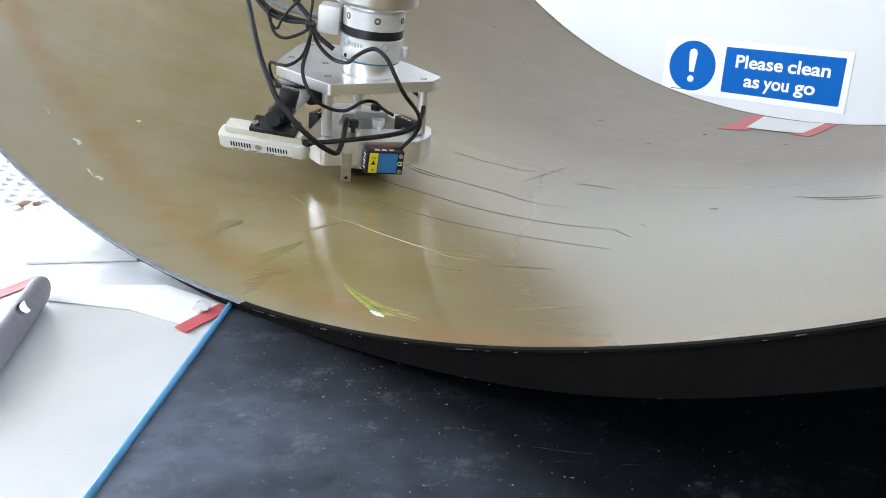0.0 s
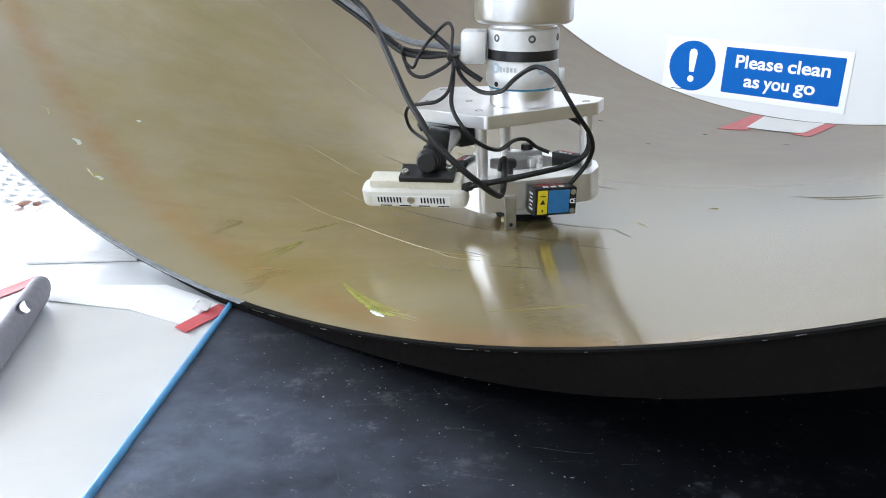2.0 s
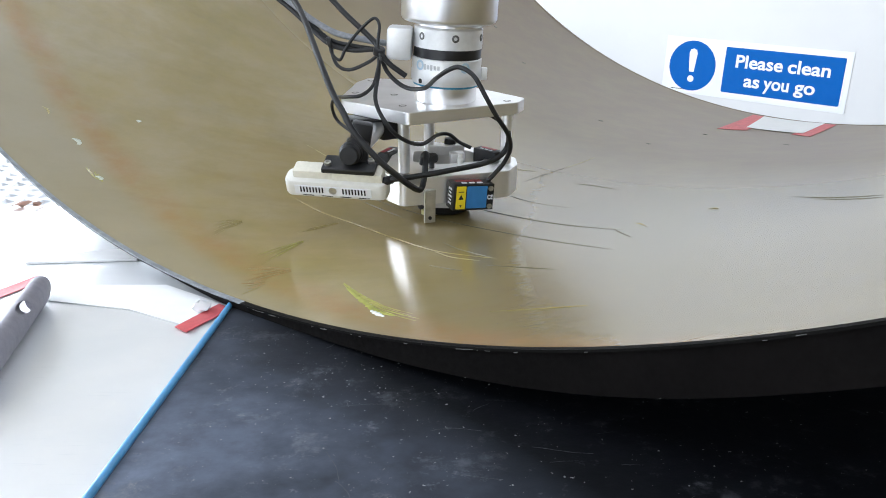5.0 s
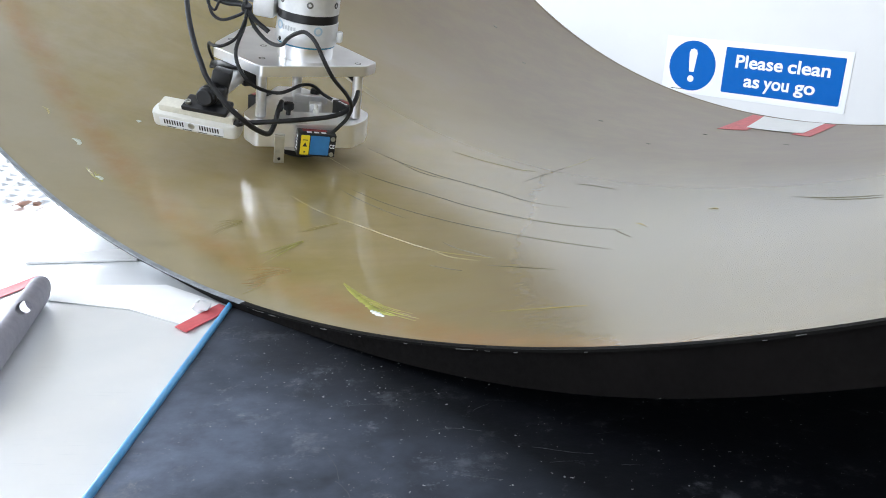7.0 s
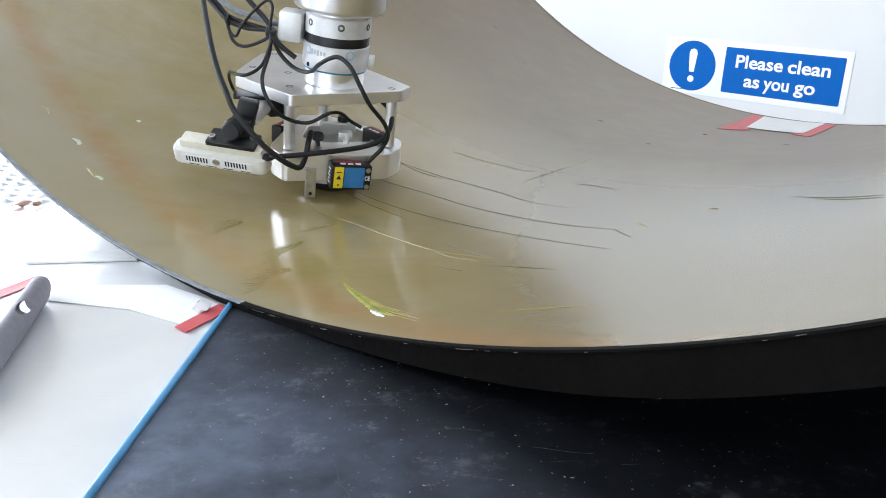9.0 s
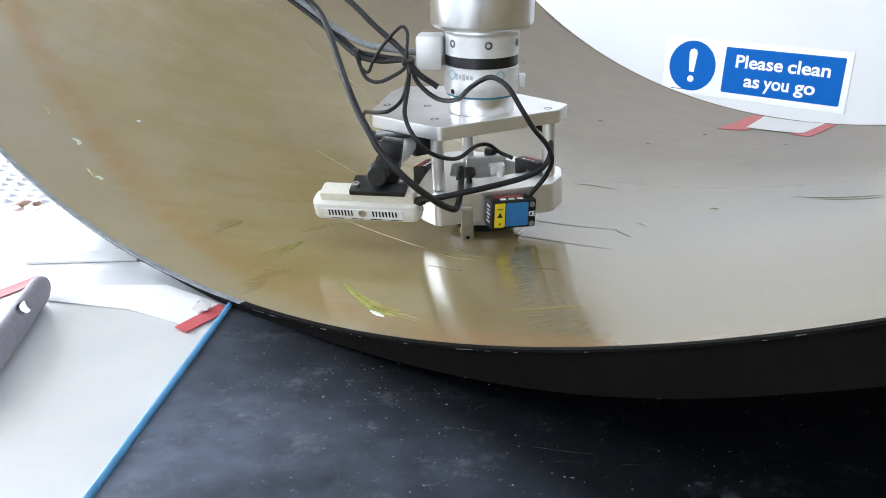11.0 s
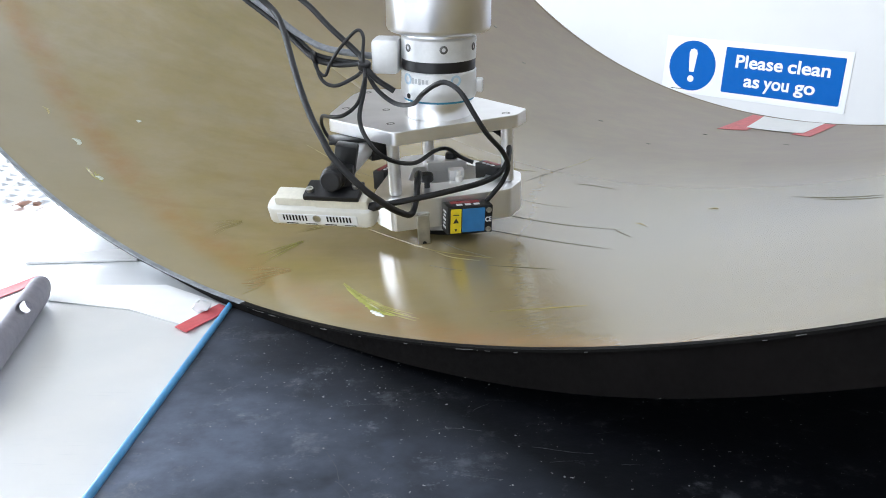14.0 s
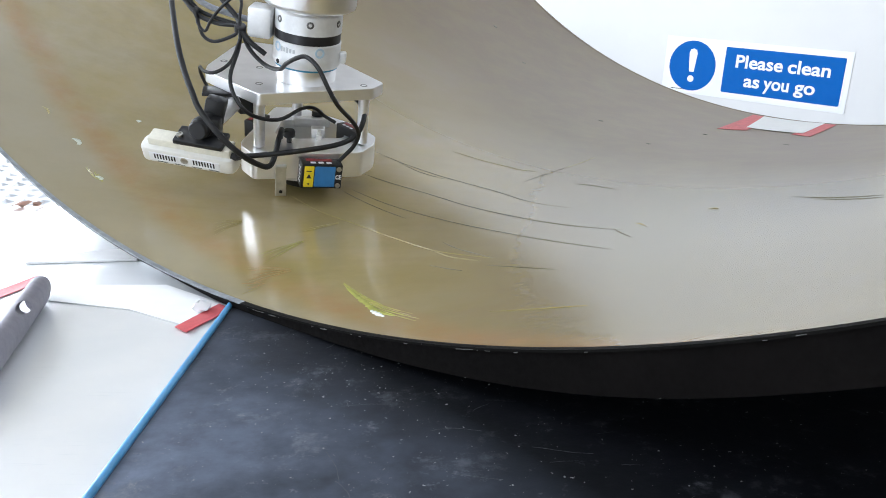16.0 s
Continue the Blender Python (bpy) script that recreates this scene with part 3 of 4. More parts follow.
stroke = [Vector((-0.124 + x, y)) for x, y in ((-0.0052, -0.012), (0.0052, -0.012), (0.0088, 0.026), (0.0062, 0.0325), (0, 0.035), (-0.0062, 0.0325), (-0.0088, 0.026))]
part("exclamation_mark", join(prism(stroke, 0.0015, 0.0019), prism(circle(-0.124, -0.026, 0.0068, 24), 0.0015, 0.0019)), M_SIGN_WHITE, sign)
for word, x0, x1, y in (("Please", -0.0335, 0.0600, 0.0175), ("clean", 0.0710, 0.1505, 0.0175), ("as", -0.0110, 0.0210, -0.0185), ("you", 0.0295, 0.0795, -0.0185), ("go", 0.0890, 0.1280, -0.0185)):
    writing("word", word, 0.0345, Matrix.Translation(((x0 + x1) / 2, y, 0.0017)), M_SIGN_WHITE, sign, x1 - x0)
part("small_print", join(*[box(0.004, 0.0016, 0.0004, Matrix.Translation((-0.162 + 0.005 * i, -0.049, 0.0011))) for i in range(6)]), M_INK, sign)

# ---------------------------------------------------------------- paper card and tape on the mould's far edge


def on_mould_sheet(corners, h, thick, name, material, parent=None, n=6):
    """A thin sheet that follows the mould's face between four (s, a) corners."""
    bm = bmesh.new()
    lay = []
    for hh in (h, h + thick):
        g = []
        for i in range(n + 1):
            u = i / n
            g.append([])
            for j in range(n + 1):
                v = j / n
                s = (corners[0][0] * (1 - u) + corners[3][0] * u) * (1 - v) + (corners[1][0] * (1 - u) + corners[2][0] * u) * v
                a = (corners[0][1] * (1 - u) + corners[3][1] * u) * (1 - v) + (corners[1][1] * (1 - u) + corners[2][1] * u) * v
                g[-1].append(bm.verts.new(mould_at(s, a, hh)))
        lay.append(g)
    for k, g in enumerate(lay):
        for i in range(n):
            for j in range(n):
                f = (g[i][j], g[i + 1][j], g[i + 1][j + 1], g[i][j + 1])
                bm.faces.new(f if k else f[::-1])
    for i in range(n):
        for a_, b_ in (((i, 0), (i + 1, 0)), ((i, n), (i + 1, n)), ((0, i), (0, i + 1)), ((n, i), (n, i + 1))):
            bm.faces.new((lay[0][a_[0]][a_[1]], lay[0][b_[0]][b_[1]], lay[1][b_[0]][b_[1]], lay[1][a_[0]][a_[1]]))
    return part(name, bm, material, parent, smooth=True)


tagged(on_mould_sheet([(1.132, -3.6), (1.296, -5.3), (1.300, 0.7), (1.133, 1.6)], 0.0012, 0.0003, "marker_card", M_PAPER), "white paper card taped to the mould's far edge", "card")
tagged(on_mould_sheet([(1.064, -4.9), (1.295, -6.4), (1.297, -4.3), (1.100, -2.9)], 0.0005, 0.0004, "tape_strip", M_TAPE), "strip of red tape holding the white card", "tape", "tapes on the mould")
tagged(on_mould_sheet([(1.110, 1.0), (1.290, 0.2), (1.297, 1.9), (1.095, 2.9)], 0.0006, 0.0004, "tape_strip", M_TAPE), "strip of red tape holding the white card", "tape", "tapes on the mould")

# ---------------------------------------------------------------- things on the steel table
ZT = -0.0029


def table_sheet(name, corners, thick, material, label, category, z=0.0, group=""):
    ob = part(name, prism([Vector(c) for c in corners], ZT + z, ZT + z + thick), material)
    return tagged(ob, label, category, group)


table_sheet("paper_sheet", [(-0.312, 0.655), (-0.225, 0.655), (-0.165, 0.607), (-0.187, 0.566), (-0.235, 0.597), (-0.305, 0.617)], 0.0006, M_PAPER, "white paper sheet taped to the steel table", "paper", 0.0003)
table_sheet("tape_strip", [(-0.189, 0.559), (-0.178, 0.549), (-0.158, 0.596), (-0.170, 0.607)], 0.0006, M_TAPE, "strip of red tape on the steel table", "tape", 0.0012, "tapes on the table")
table_sheet("tape_strip", [(-0.356, 0.640), (-0.346, 0.620), (-0.329, 0.668), (-0.341, 0.681)], 0.0006, M_TAPE, "strip of red tape on the steel table", "tape", 0.0004, "tapes on the table")
table_sheet("flat_strip", [(-0.368, 0.714), (-0.273, 0.724), (-0.262, 0.752), (-0.305, 0.757), (-0.366, 0.735)], 0.0016, M_PAPER, "flat white strip lying on the steel table", "strip", 0.0003)
wad = lathe([(0.001, 0), (0.006, 0.001), (0.007, 0.004), (0.004, 0.007), (0.001, 0.008)], Matrix.Translation((-0.179, 0.592, ZT + 0.0018)), 9)
wad_rng = random.Random(5)
for vert in wad.verts:
    if vert.co.z > ZT + 0.0030:
        vert.co += Vector((wad_rng.uniform(-1, 1), wad_rng.uniform(-1, 1), wad_rng.uniform(-1, 0.6))) * 0.0016
tagged(part("paper_wad", wad, M_PAPER, smooth=True), "small crumpled white scrap on the red tape", "scrap")


def build_wrap():
    rng = random.Random(9)
    bm = bmesh.new()
    n, m = 16, 10
    for i in range(n):
        for j in range(m):
            c = Vector((-0.78 + 0.021 * i + (0.010 if j % 2 else 0), 0.96 + 0.032 * j, 0))
            if c.x > -0.43 - (c.y - 0.96) * 0.5:
                continue
            r = 0.0105
            top = bm.verts.new((c.x, c.y, ZT + 0.0030 + rng.random() * 0.002))
            ring = [bm.verts.new((c.x + r * math.cos(k * math.pi / 3), c.y + r * math.sin(k * math.pi / 3), ZT + 0.0003)) for k in range(6)]
            for k in range(6):
                bm.faces.new((top, ring[k], ring[(k + 1) % 6]))
            bm.faces.new(ring[::-1])
    base = [bm.verts.new((x, y, ZT + 0.0004)) for x, y in ((-0.80, 0.945), (-0.43, 0.945), (-0.58, 1.27), (-0.80, 1.27))]
    bm.faces.new(base)
    return tagged(part("dimpled_sheet", bm, M_WRAP), "dimpled grey sheet lying on the steel table", "sheet", kind="stuff")


build_wrap()


def build_scrap():
    rng = random.Random(3)
    bm = bmesh.new()
    n = 7
    g = [[bm.verts.new((-0.485 + 0.005 * i + rng.uniform(-1, 1) * 0.001, 0.925 + 0.008 * j + rng.uniform(-1, 1) * 0.002, ZT + 0.0012 + 0.004 * rng.random())) for j in range(4)] for i in range(n)]
    for i in range(n - 1):
        for j in range(3):
            if rng.random() < 0.8:
                bm.faces.new((g[i][j], g[i + 1][j], g[i + 1][j + 1], g[i][j + 1]))
    bmesh.ops.solidify(bm, geom=bm.faces[:], thickness=0.0008)
    return tagged(part("crumpled_scrap", bm, M_LEAF), "crumpled brown scrap on the steel table", "scrap")


build_scrap()


def build_grip():
    """The handle of a hand tool: a rounded, tapering grip with a hanging hole cut through it."""
    thing = tagged(new("scraper_handle"), "grey rubber tool handle with a hanging hole on the table", "tool handle")
    a, b = Vector((-0.311, 0.632, 0)), Vector((-0.264, 0.420, 0))
    d = (b - a).normalized()
    half, high = 0.0080, 0.0112
    path = [a + d * x for x in [0.028 * (1 - math.cos(i * math.pi / 24)) for i in range(13)] + [0.028 + 0.0124 * i for i in range(1, 16)]]

    xs = [(p - a).length for p in path]
    bm = bmesh.new()
    side = Vector((-d.y, d.x, 0))
    rings = []
    for p, x in zip(path, xs):
        w = 0.05 + 0.95 * math.sin(min(1.0, x / 0.030) * math.pi / 2) ** 0.62
        rings.append([bm.verts.new(p + side * half * w * math.cos(k * math.pi / 12) + UP * (ZT + 0.0004 + high + high * w * math.sin(k * math.pi / 12))) for k in range(24)])
    for r0, r1 in zip(rings, rings[1:]):
        for k in range(24):
            bm.faces.new((r0[k], r0[(k + 1) % 24], r1[(k + 1) % 24], r1[k]))
    bm.faces.new(rings[0][::-1])
    bm.faces.new(rings[-1])
    grip = part("grip", bm, M_GRIP, thing, "", True)
    cutter = part("cutter", rod(0.0046, a + d * 0.066 + UP * 0.0105 + Vector((-0.38, 0.84, -0.28)) * -0.04, a + d * 0.066 + UP * 0.0105 + Vector((-0.38, 0.84, -0.28)) * 0.03, 24), M_GRIP)
    cut = grip.modifiers.new("hole", "BOOLEAN")
    cut.operation, cut.object, cut.solver = "DIFFERENCE", cutter, "EXACT"
    bpy.context.view_layer.update()
    me = bpy.data.meshes.new_from_object(grip.evaluated_get(bpy.context.evaluated_depsgraph_get()))
    grip.modifiers.clear()
    grip.data = me
    bpy.data.objects.remove(cutter)
    return thing


build_grip()

# ---------------------------------------------------------------- robot tool
U = 0.885e-3                                  # the tool is drawn in this unit, about its own axis
AXU = 0.0


def tv(p):
    return Vector(p) * U


def tm(u, v, w, rx=0, ry=0, rz=0):
    return pose(u * U, v * U, w * U, rx, ry, rz)


def turned(profile, u=AXU, v=0.0, seg=56):
    return lathe([(r * U, z * U) for r, z in profile], Matrix.Translation(tv((u, v, 0))), seg)


def plate(outline, w0, w1, corner, bevel=0.8, hole=None):
    pts = [p * U for p in round_poly(outline, corner)]
    hp = [p * U for p in round_poly(hole, 5)] if hole else None
    return prism(pts, w0 * U, w1 * U, bevel * U, hp)


def tbox(w, d, h, m, bevel=0.8):
    return box(w * U, d * U, h * U, m, bevel * U)


def cable(name, points, r, parent, material=None, label=""):
    return part(name, tube([tv(p) for p in points], r * U, 8, 10), material or M_CABLE, parent, label, smooth=True)


def cap_screw(parent, u, v, w, r, aim=(0, 0, 1), material=None):
    """A socket screw head: a disc with a recess."""
    m = Matrix.Translation(tv((u, v, w))) @ Vector(aim).to_track_quat("Z", "Y").to_matrix().to_4x4()
    bm = lathe([(r * U, 0), (r * U, 1.3 * U), (r * 0.82 * U, 1.8 * U), (r * 0.5 * U, 1.8 * U), (r * 0.45 * U, 0.4 * U)], m, 16)
    return part("screw", bm, material or M_STEELBIT, parent, smooth=True)


def build_tool():
    tool = tagged(new("robot_tool"), "aluminium robot end tool with cables, sensors and a white depth camera", "robot tool")
    # wrist and force sensor
    part("wrist", turned([(20, 193), (47.5, 193.3), (50.2, 195.2), (51.3, 198), (51.3, 330), (48, 338), (30, 340)], seg=72), M_ALU_TURN, tool, "turned silver robot wrist", True)
    part("neck", turned([(33, 187), (34.5, 188), (34.5, 193.2), (30, 193.4)]), M_ALU_TURN, tool, "", True)
    upper = part("sensor_upper_ring", turned([(30, 166.5), (37.2, 167.2), (37.2, 187), (35.5, 189), (30, 189.2)]), M_SENSOR, tool, "pale silver sensor ring", True)
    part("sensor_band", turned([(30, 156.6), (36.6, 156.8), (36.6, 167.0), (30, 167.1)]), M_BAND, tool, "black band", True)
    lower = part("sensor_lower_ring", turned([(30, 128.6), (36.7, 129), (38.2, 132), (38.2, 142), (37.6, 143), (37.6, 155.6), (36.7, 156.5), (30, 156.7)]), M_SENSOR, tool, "pale sensor housing with faint print", True)
    part("seal_ring", turned([(30, 126.6), (35.6, 126.8), (35.6, 128.6), (30, 128.7)]), M_TEAL, tool, "thin blue ring", True)
    part("adaptor", turned([(26, 109.2), (33.6, 109.2), (34, 110.4), (34, 126.6), (30, 126.8)]), M_ALU_TURN, tool, "turned aluminium adaptor", True)
    for deg in (-136, -76, -18, 44, 104, 164):
        a = radians(deg)
        cap_screw(upper, AXU + 35.9 * math.cos(a), 35.9 * math.sin(a), 179.5, 4.0, (math.cos(a), math.sin(a), 0), M_SCREW)
    for deg in (-134,):
        a = radians(deg)
        bm = lathe([(2.6 * U, -0.5 * U), (2.6 * U, 0.5 * U), (1.5 * U, 0.6 * U)], Matrix.Translation(tv((AXU + 37.9 * math.cos(a), 38.1 * math.sin(a), 133))) @ Vector((math.cos(a), math.sin(a), 0)).to_track_quat("Z", "Y").to_matrix().to_4x4(), 14)
        part("plug", bm, M_HOLE, lower, "small dark plug")
    # faint print on the housing, as plain shapes
    for deg, w in ((-137, 5.5), (-57, 5.5)):
        a = radians(deg)
        bm = lathe([(w * U, -0.4 * U), (w * U, 0.3 * U), (w * 0.62 * U, 0.3 * U), (w * 0.6 * U, -0.3 * U)], Matrix.Translation(tv((AXU + 37.4 * math.cos(a), 37.6 * math.sin(a), 149.5))) @ Vector((math.cos(a), math.sin(a), 0)).to_track_quat("Z", "Y").to_matrix().to_4x4(), 18)
        part("emblem", bm, M_LOGO, lower, "pale blue round print")
    bars = []
    for i in range(5):
        a = radians(-126 + 6.2 * i)
        bars.append(box(2.6 * U, 0.5 * U, (6 if i in (0, 2) else 4.4) * U, Matrix.Translation(tv((AXU + 37.4 * math.cos(a), 37.6 * math.sin(a), 148.5))) @ Matrix.Rotation(a + math.pi / 2, 4, "Z")))
    part("print", join(*bars), M_GREYPRINT, lower, "faint grey print")
    part("connector_box", tbox(27, 28, 34, tm(-51, -6, 169), 4), M_SENSOR, tool, "pale rounded connector housing", True)
    part("catch", tbox(7, 9, 13, tm(41, 0, 140), 1.5), M_SENSOR, tool, "", True)

    # the stack stands a little off square on the plate
    lean = Matrix.Translation(tv((0, 0, 108.5))) @ Matrix.Rotation(radians(2.4), 4, "Y") @ Matrix.Translation(tv((0, 0, -109)))
    for ob in list(tool.children):
        for piece in (ob, *ob.children):
            piece.data.transform(lean)

    # plates and posts
    top = part("top_plate", plate([(-35, -74), (80, -10), (89, 14), (42, 63), (-18, 116), (-100, 122), (-110, 95), (-116, 7), (-112, -15)], 95.5, 109, 4), M_ALU, tool, "machined aluminium plate")
    for u, v in ((-43.5, -39), (68.5, -4), (-20, 50), (-58, 19), (-103, 28), (-94, 104)):
        bm = lathe([(4.2 * U, -0.6 * U), (4.2 * U, 0.12 * U), (2.9 * U, 0.16 * U), (2.4 * U, -0.5 * U)], Matrix.Translation(tv((u, v, 109))), 18)
        part("countersunk_screw", bm, M_SCREW, top, "dark recessed screw")
    for u, v in ((-42, -45), (69, 0), (-20, 50)):
        part("post", turned([(5.6, 37.5), (6.4, 38.2), (6.4, 95), (5.6, 95.6)], u, v, 24), M_ALU_MATT, tool, "round aluminium post", True)
    part("lower_plate", plate([(-42, -70), (72, -28), (83, 0), (82, 28), (50, 62), (-26, 100), (-58, 90), (-66, -36), (-62, -48)], 6.0, 36.5, 6, 0.6,
                              [(-8, -8), (44, 12), (46, 40), (14, 64), (-38, 48), (-36, 2)]), M_ALU, tool, "thick milled aluminium plate with a pocket")
    part("foot_block", plate([(35.5 / math.cos(math.pi / 8) * math.cos(math.pi * (k + 0.5) / 4), 35.5 / math.cos(math.pi / 8) * math.sin(math.pi * (k + 0.5) / 4)) for k in range(8)], -6.0, 5.8, 1.0, 0.5), M_SENSOR, tool, "eight-sided polished aluminium foot", False)
    part("foot_pad", turned([(10, -17.5), (26, -17.5), (30.5, -15), (32.5, -6.1), (10, -6.05)], AXU, 0), M_BLACK, tool, "black pad running on the resin", True)
    for u, v, w in ((-20, -34, -14.5), (33, -25, -8)):
        part("foot_nub", turned([(2, w), (4.0, w + 1), (4.0, w + 5.5), (2, w + 6.5)], u, v, 14), M_NUB, tool, "pale yellow plastic nub", True)
    bracket = part("angle_bracket", join(tbox(12.5, 3, 35, tm(-13, -62.5, 4, 0, 0, 20), 0.5), tbox(12.5, 14, 3, tm(-14.5, -56.5, 21.7, 0, 0, 20), 0.5)), M_STEELBIT, tool, "small steel angle bracket")
    bm = lathe([(2.0 * U, -0.3 * U), (2.0 * U, 0.3 * U), (1 * U, 0.32 * U)], tm(-12.4, -64.1, -8.0) @ Matrix.Rotation(radians(20), 4, "Z") @ Matrix.Rotation(radians(90), 4, "X"), 14)
    part("hole", bm, M_HOLE, bracket)

    # laser distance sensors
    def laser(m, full):
        ob = part("laser_sensor", box(47 * U, 20 * U, 29 * U, m, 1.2 * U), M_BLACK, tool, "small black distance sensor with blue and yellow labels", True)
        f = m @ Matrix.Translation((0, -10.1 * U, 0)) @ Matrix.Rotation(radians(90), 4, "X")
        if full:
            part("blue_label", prism([p * U for p in round_poly([(-8.5, -12), (15, -12), (15, 12.4), (-8.5, 12.4)], 1.0)], 0.0, 0.4 * U, 0, None, f), M_BLUE, ob, "blue front label")
            part("warning_label", prism([p * U for p in round_poly([(-20.5, -12.6), (-9.6, -12.6), (-9.6, 12.6), (-20.5, 12.6)], 0.8)], 0.0, 0.4 * U, 0, None, f), M_YELLOW, ob, "yellow warning label")
            tri = [Vector(p) * U for p in ((-18, -2), (-12, -2), (-15, 3.4))]
            part("warning_mark", join(prism(tri, 0.45 * U, 0.6 * U, 0, None, f), prism([Vector(p) * U for p in ((-16.4, -8), (-13.6, -8), (-15, -11))], 0.45 * U, 0.6 * U, 0, None, f),
                                      prism([Vector(p) * U for p in ((-18, 6), (-12, 6), (-12, 7), (-18, 7))], 0.45 * U, 0.6 * U, 0, None, f)), M_INK, ob)
            for u_, w_ in ((19, 9.5), (19, -10.5)):
                part("screw", lathe([(2.9 * U, 0), (2.9 * U, 1.0 * U), (1.6 * U, 1.2 * U), (1.2 * U, 0.5 * U)], f @ Matrix.Translation((u_ * U, w_ * U, 0)), 16), M_STEELBIT, ob, "", True)
            writing("print", "CE", 7 * U, f @ Matrix.Translation((18.8 * U, -0.4 * U, 0.35 * U)), M_SIGN_WHITE, ob, 6.4 * U, 0.0002)
            side = m @ Matrix.Translation((-23.6 * U, 0, 0)) @ Matrix.Rotation(radians(-90), 4, "Y")
            part("side_print", join(*[box((9 - 2 * (i % 2)) * 0.25 * U, (9 - 3 * (i % 2)) * U, 0.3 * U, side @ Matrix.Translation(((-8 + 4 * i) * U, 0, 0))) for i in range(5)]), M_SIGN_WHITE, ob, "rows of small white print")
        t = m @ Matrix.Translation((0, 0, 14.6 * U))
        part("display", box(30 * U, 7 * U, 0.6 * U, t @ Matrix.Translation((-2 * U, 4 * U, 0))), M_RED, ob, "dark red display")
        for i in range(3):
            part("button", box(6 * U, 4 * U, 1.4 * U, t @ Matrix.Translation(((-10 + 9 * i) * U, -4 * U, 0)), 0.5 * U), M_SIGN_WHITE, ob, "white button")
        return ob

    laser(tm(30.5, -54.4, 16.4, 0, 4, 23), True)
    laser(tm(50, 26, 36, 0, 0, -42) @ Matrix.Scale(0.72, 4), False)
    laser(tm(-66, 36, 30, 0, 0, 70) @ Matrix.Scale(0.72, 4), False)

    # thumb screws and pins in the pocket
    for u, v in ((5, 52), (-13, -22)):
        part("thumb_screw", turned([(3, 32), (3, 43), (6, 43.5), (7, 45), (7, 50), (6, 52), (3, 52.4)], u, v, 16), M_BLACK, tool, "black thumb screw", True)
    part("clamp_bar", tbox(44, 9, 12, tm(0, 44, 40, 0, 0, 14), 1.2), M_ALU_MATT, tool, "aluminium clamp bar")
    part("slider", tbox(16, 12, 16, tm(14, 12, 38, 0, 0, 14), 1.0), M_ALU_MATT, tool)
    part("pin", turned([(3, 30), (3.6, 31), (3.6, 42), (2.5, 42.5), (2.5, 47), (1.5, 48)], 18, -2, 16), M_WHITE, tool, "white plastic pin", True)

    # depth camera on its bracket
    e1 = Vector((52, -6, -0.5)).normalized()
    e3 = (Vector((0.05, -0.36, 1)) - e1 * e1.dot(Vector((0.05, -0.36, 1)))).normalized()
    e2 = e3.cross(e1)
    cm = Matrix.Translation(tv((-107.5, -83, 35))) @ Matrix((e1, e2, e3)).transposed().to_4x4()
    body_pts = round_poly([(-56, -13), (54, -13), (54, 13), (-56, 13)], 11, 7)
    camera_body = part("depth_camera", prism([p * U for p in body_pts], -10.5 * U, 9 * U, 3.0 * U, None, cm), M_WHITE, tool, "white plastic depth camera with rows of vents", True)
    part("face_plate", tbox(82, 1.0, 11, cm @ tm(-3, -13.2, -1), 0.4), M_SIGN_WHITE, camera_body, "pale vent panel")
    for side in (-1, 1):
        for i in range(8):
            part("vent", tbox(1.5, 0.8, 6.5, cm @ tm(side * (11 + 3.3 * i) - 3, -13.8, 0), 0.2), M_HOLE, camera_body)
    part("screw", lathe([(4.2 * U, 0), (4.2 * U, 0.8 * U), (3 * U, 1.0 * U), (2.6 * U, 0.3 * U)], cm @ tm(-3, -13.6, 0, 90), 18), M_STEELBIT, camera_body, "round steel screw", True)
    for i in range(4):
        part("slot", tbox(12, 0.8, 1.6, cm @ tm(-30 + 20 * i, -12.6, -7.6), 0.2), M_HOLE, camera_body)
    part("top_cover", tbox(50, 19, 11, cm @ tm(-22, 3, 12.5), 2.8), M_CREAM, camera_body, "cream printed cover", True)
    part("rear_cover", tbox(54, 19, 12, cm @ tm(22, 2, 13.0), 2.2), M_CREAM, camera_body, "cream printed cover", True)
    part("plug", rod(4.6 * U, tv((-76, -83, 33)), tv((-50, -98, 45)), 16), M_BLACK, tool, "black cable plug", True)
    base = part("mount_base", tbox(56, 26, 6, cm @ tm(14, 3, 22), 1.5), M_BLACK, tool, "black plastic mount base", True)
    for u_, v_ in ((-8, -2), (36, 6)):
        m = cm @ tm(u_, v_, 24.8)
        part("screw", lathe([(3.6 * U, 0), (3.6 * U, 3.5 * U), (2.4 * U, 3.6 * U), (2 * U, 1.5 * U)], m, 16), M_STEELBIT, base, "", True)
    part("pivot", join(rod(10.5 * U, tv((-93, -105, 71)), tv((-88, -62, 73)), 28), rod(12 * U, tv((-92.5, -97, 71)), tv((-91.5, -89, 71)), 28)), M_BLACK, tool, "round black pivot", True)
    part("yoke", join(tbox(24, 26, 24, tm(-88, -76, 68, 0, 5, 6), 3), tbox(22, 20, 30, tm(-85, -66, 82, 0, 10, 6), 3)), M_BLACK, tool, "black hinged yoke", True)
    part("arm_tube", rod(9.5 * U, tv((-84, -66, 73)), tv((-66, -24, 89)), 24), M_ALU_MATT, tool, "short grey metal arm", True)
    part("mount_block", join(tbox(30, 34, 24, tm(-62, -20, 83, 0, 0, 35), 2), tbox(48, 26, 4, tm(-84, -34, 93.4, 0, 0, 14), 1)), M_BLACK, tool, "black mounting block under the plate", True)
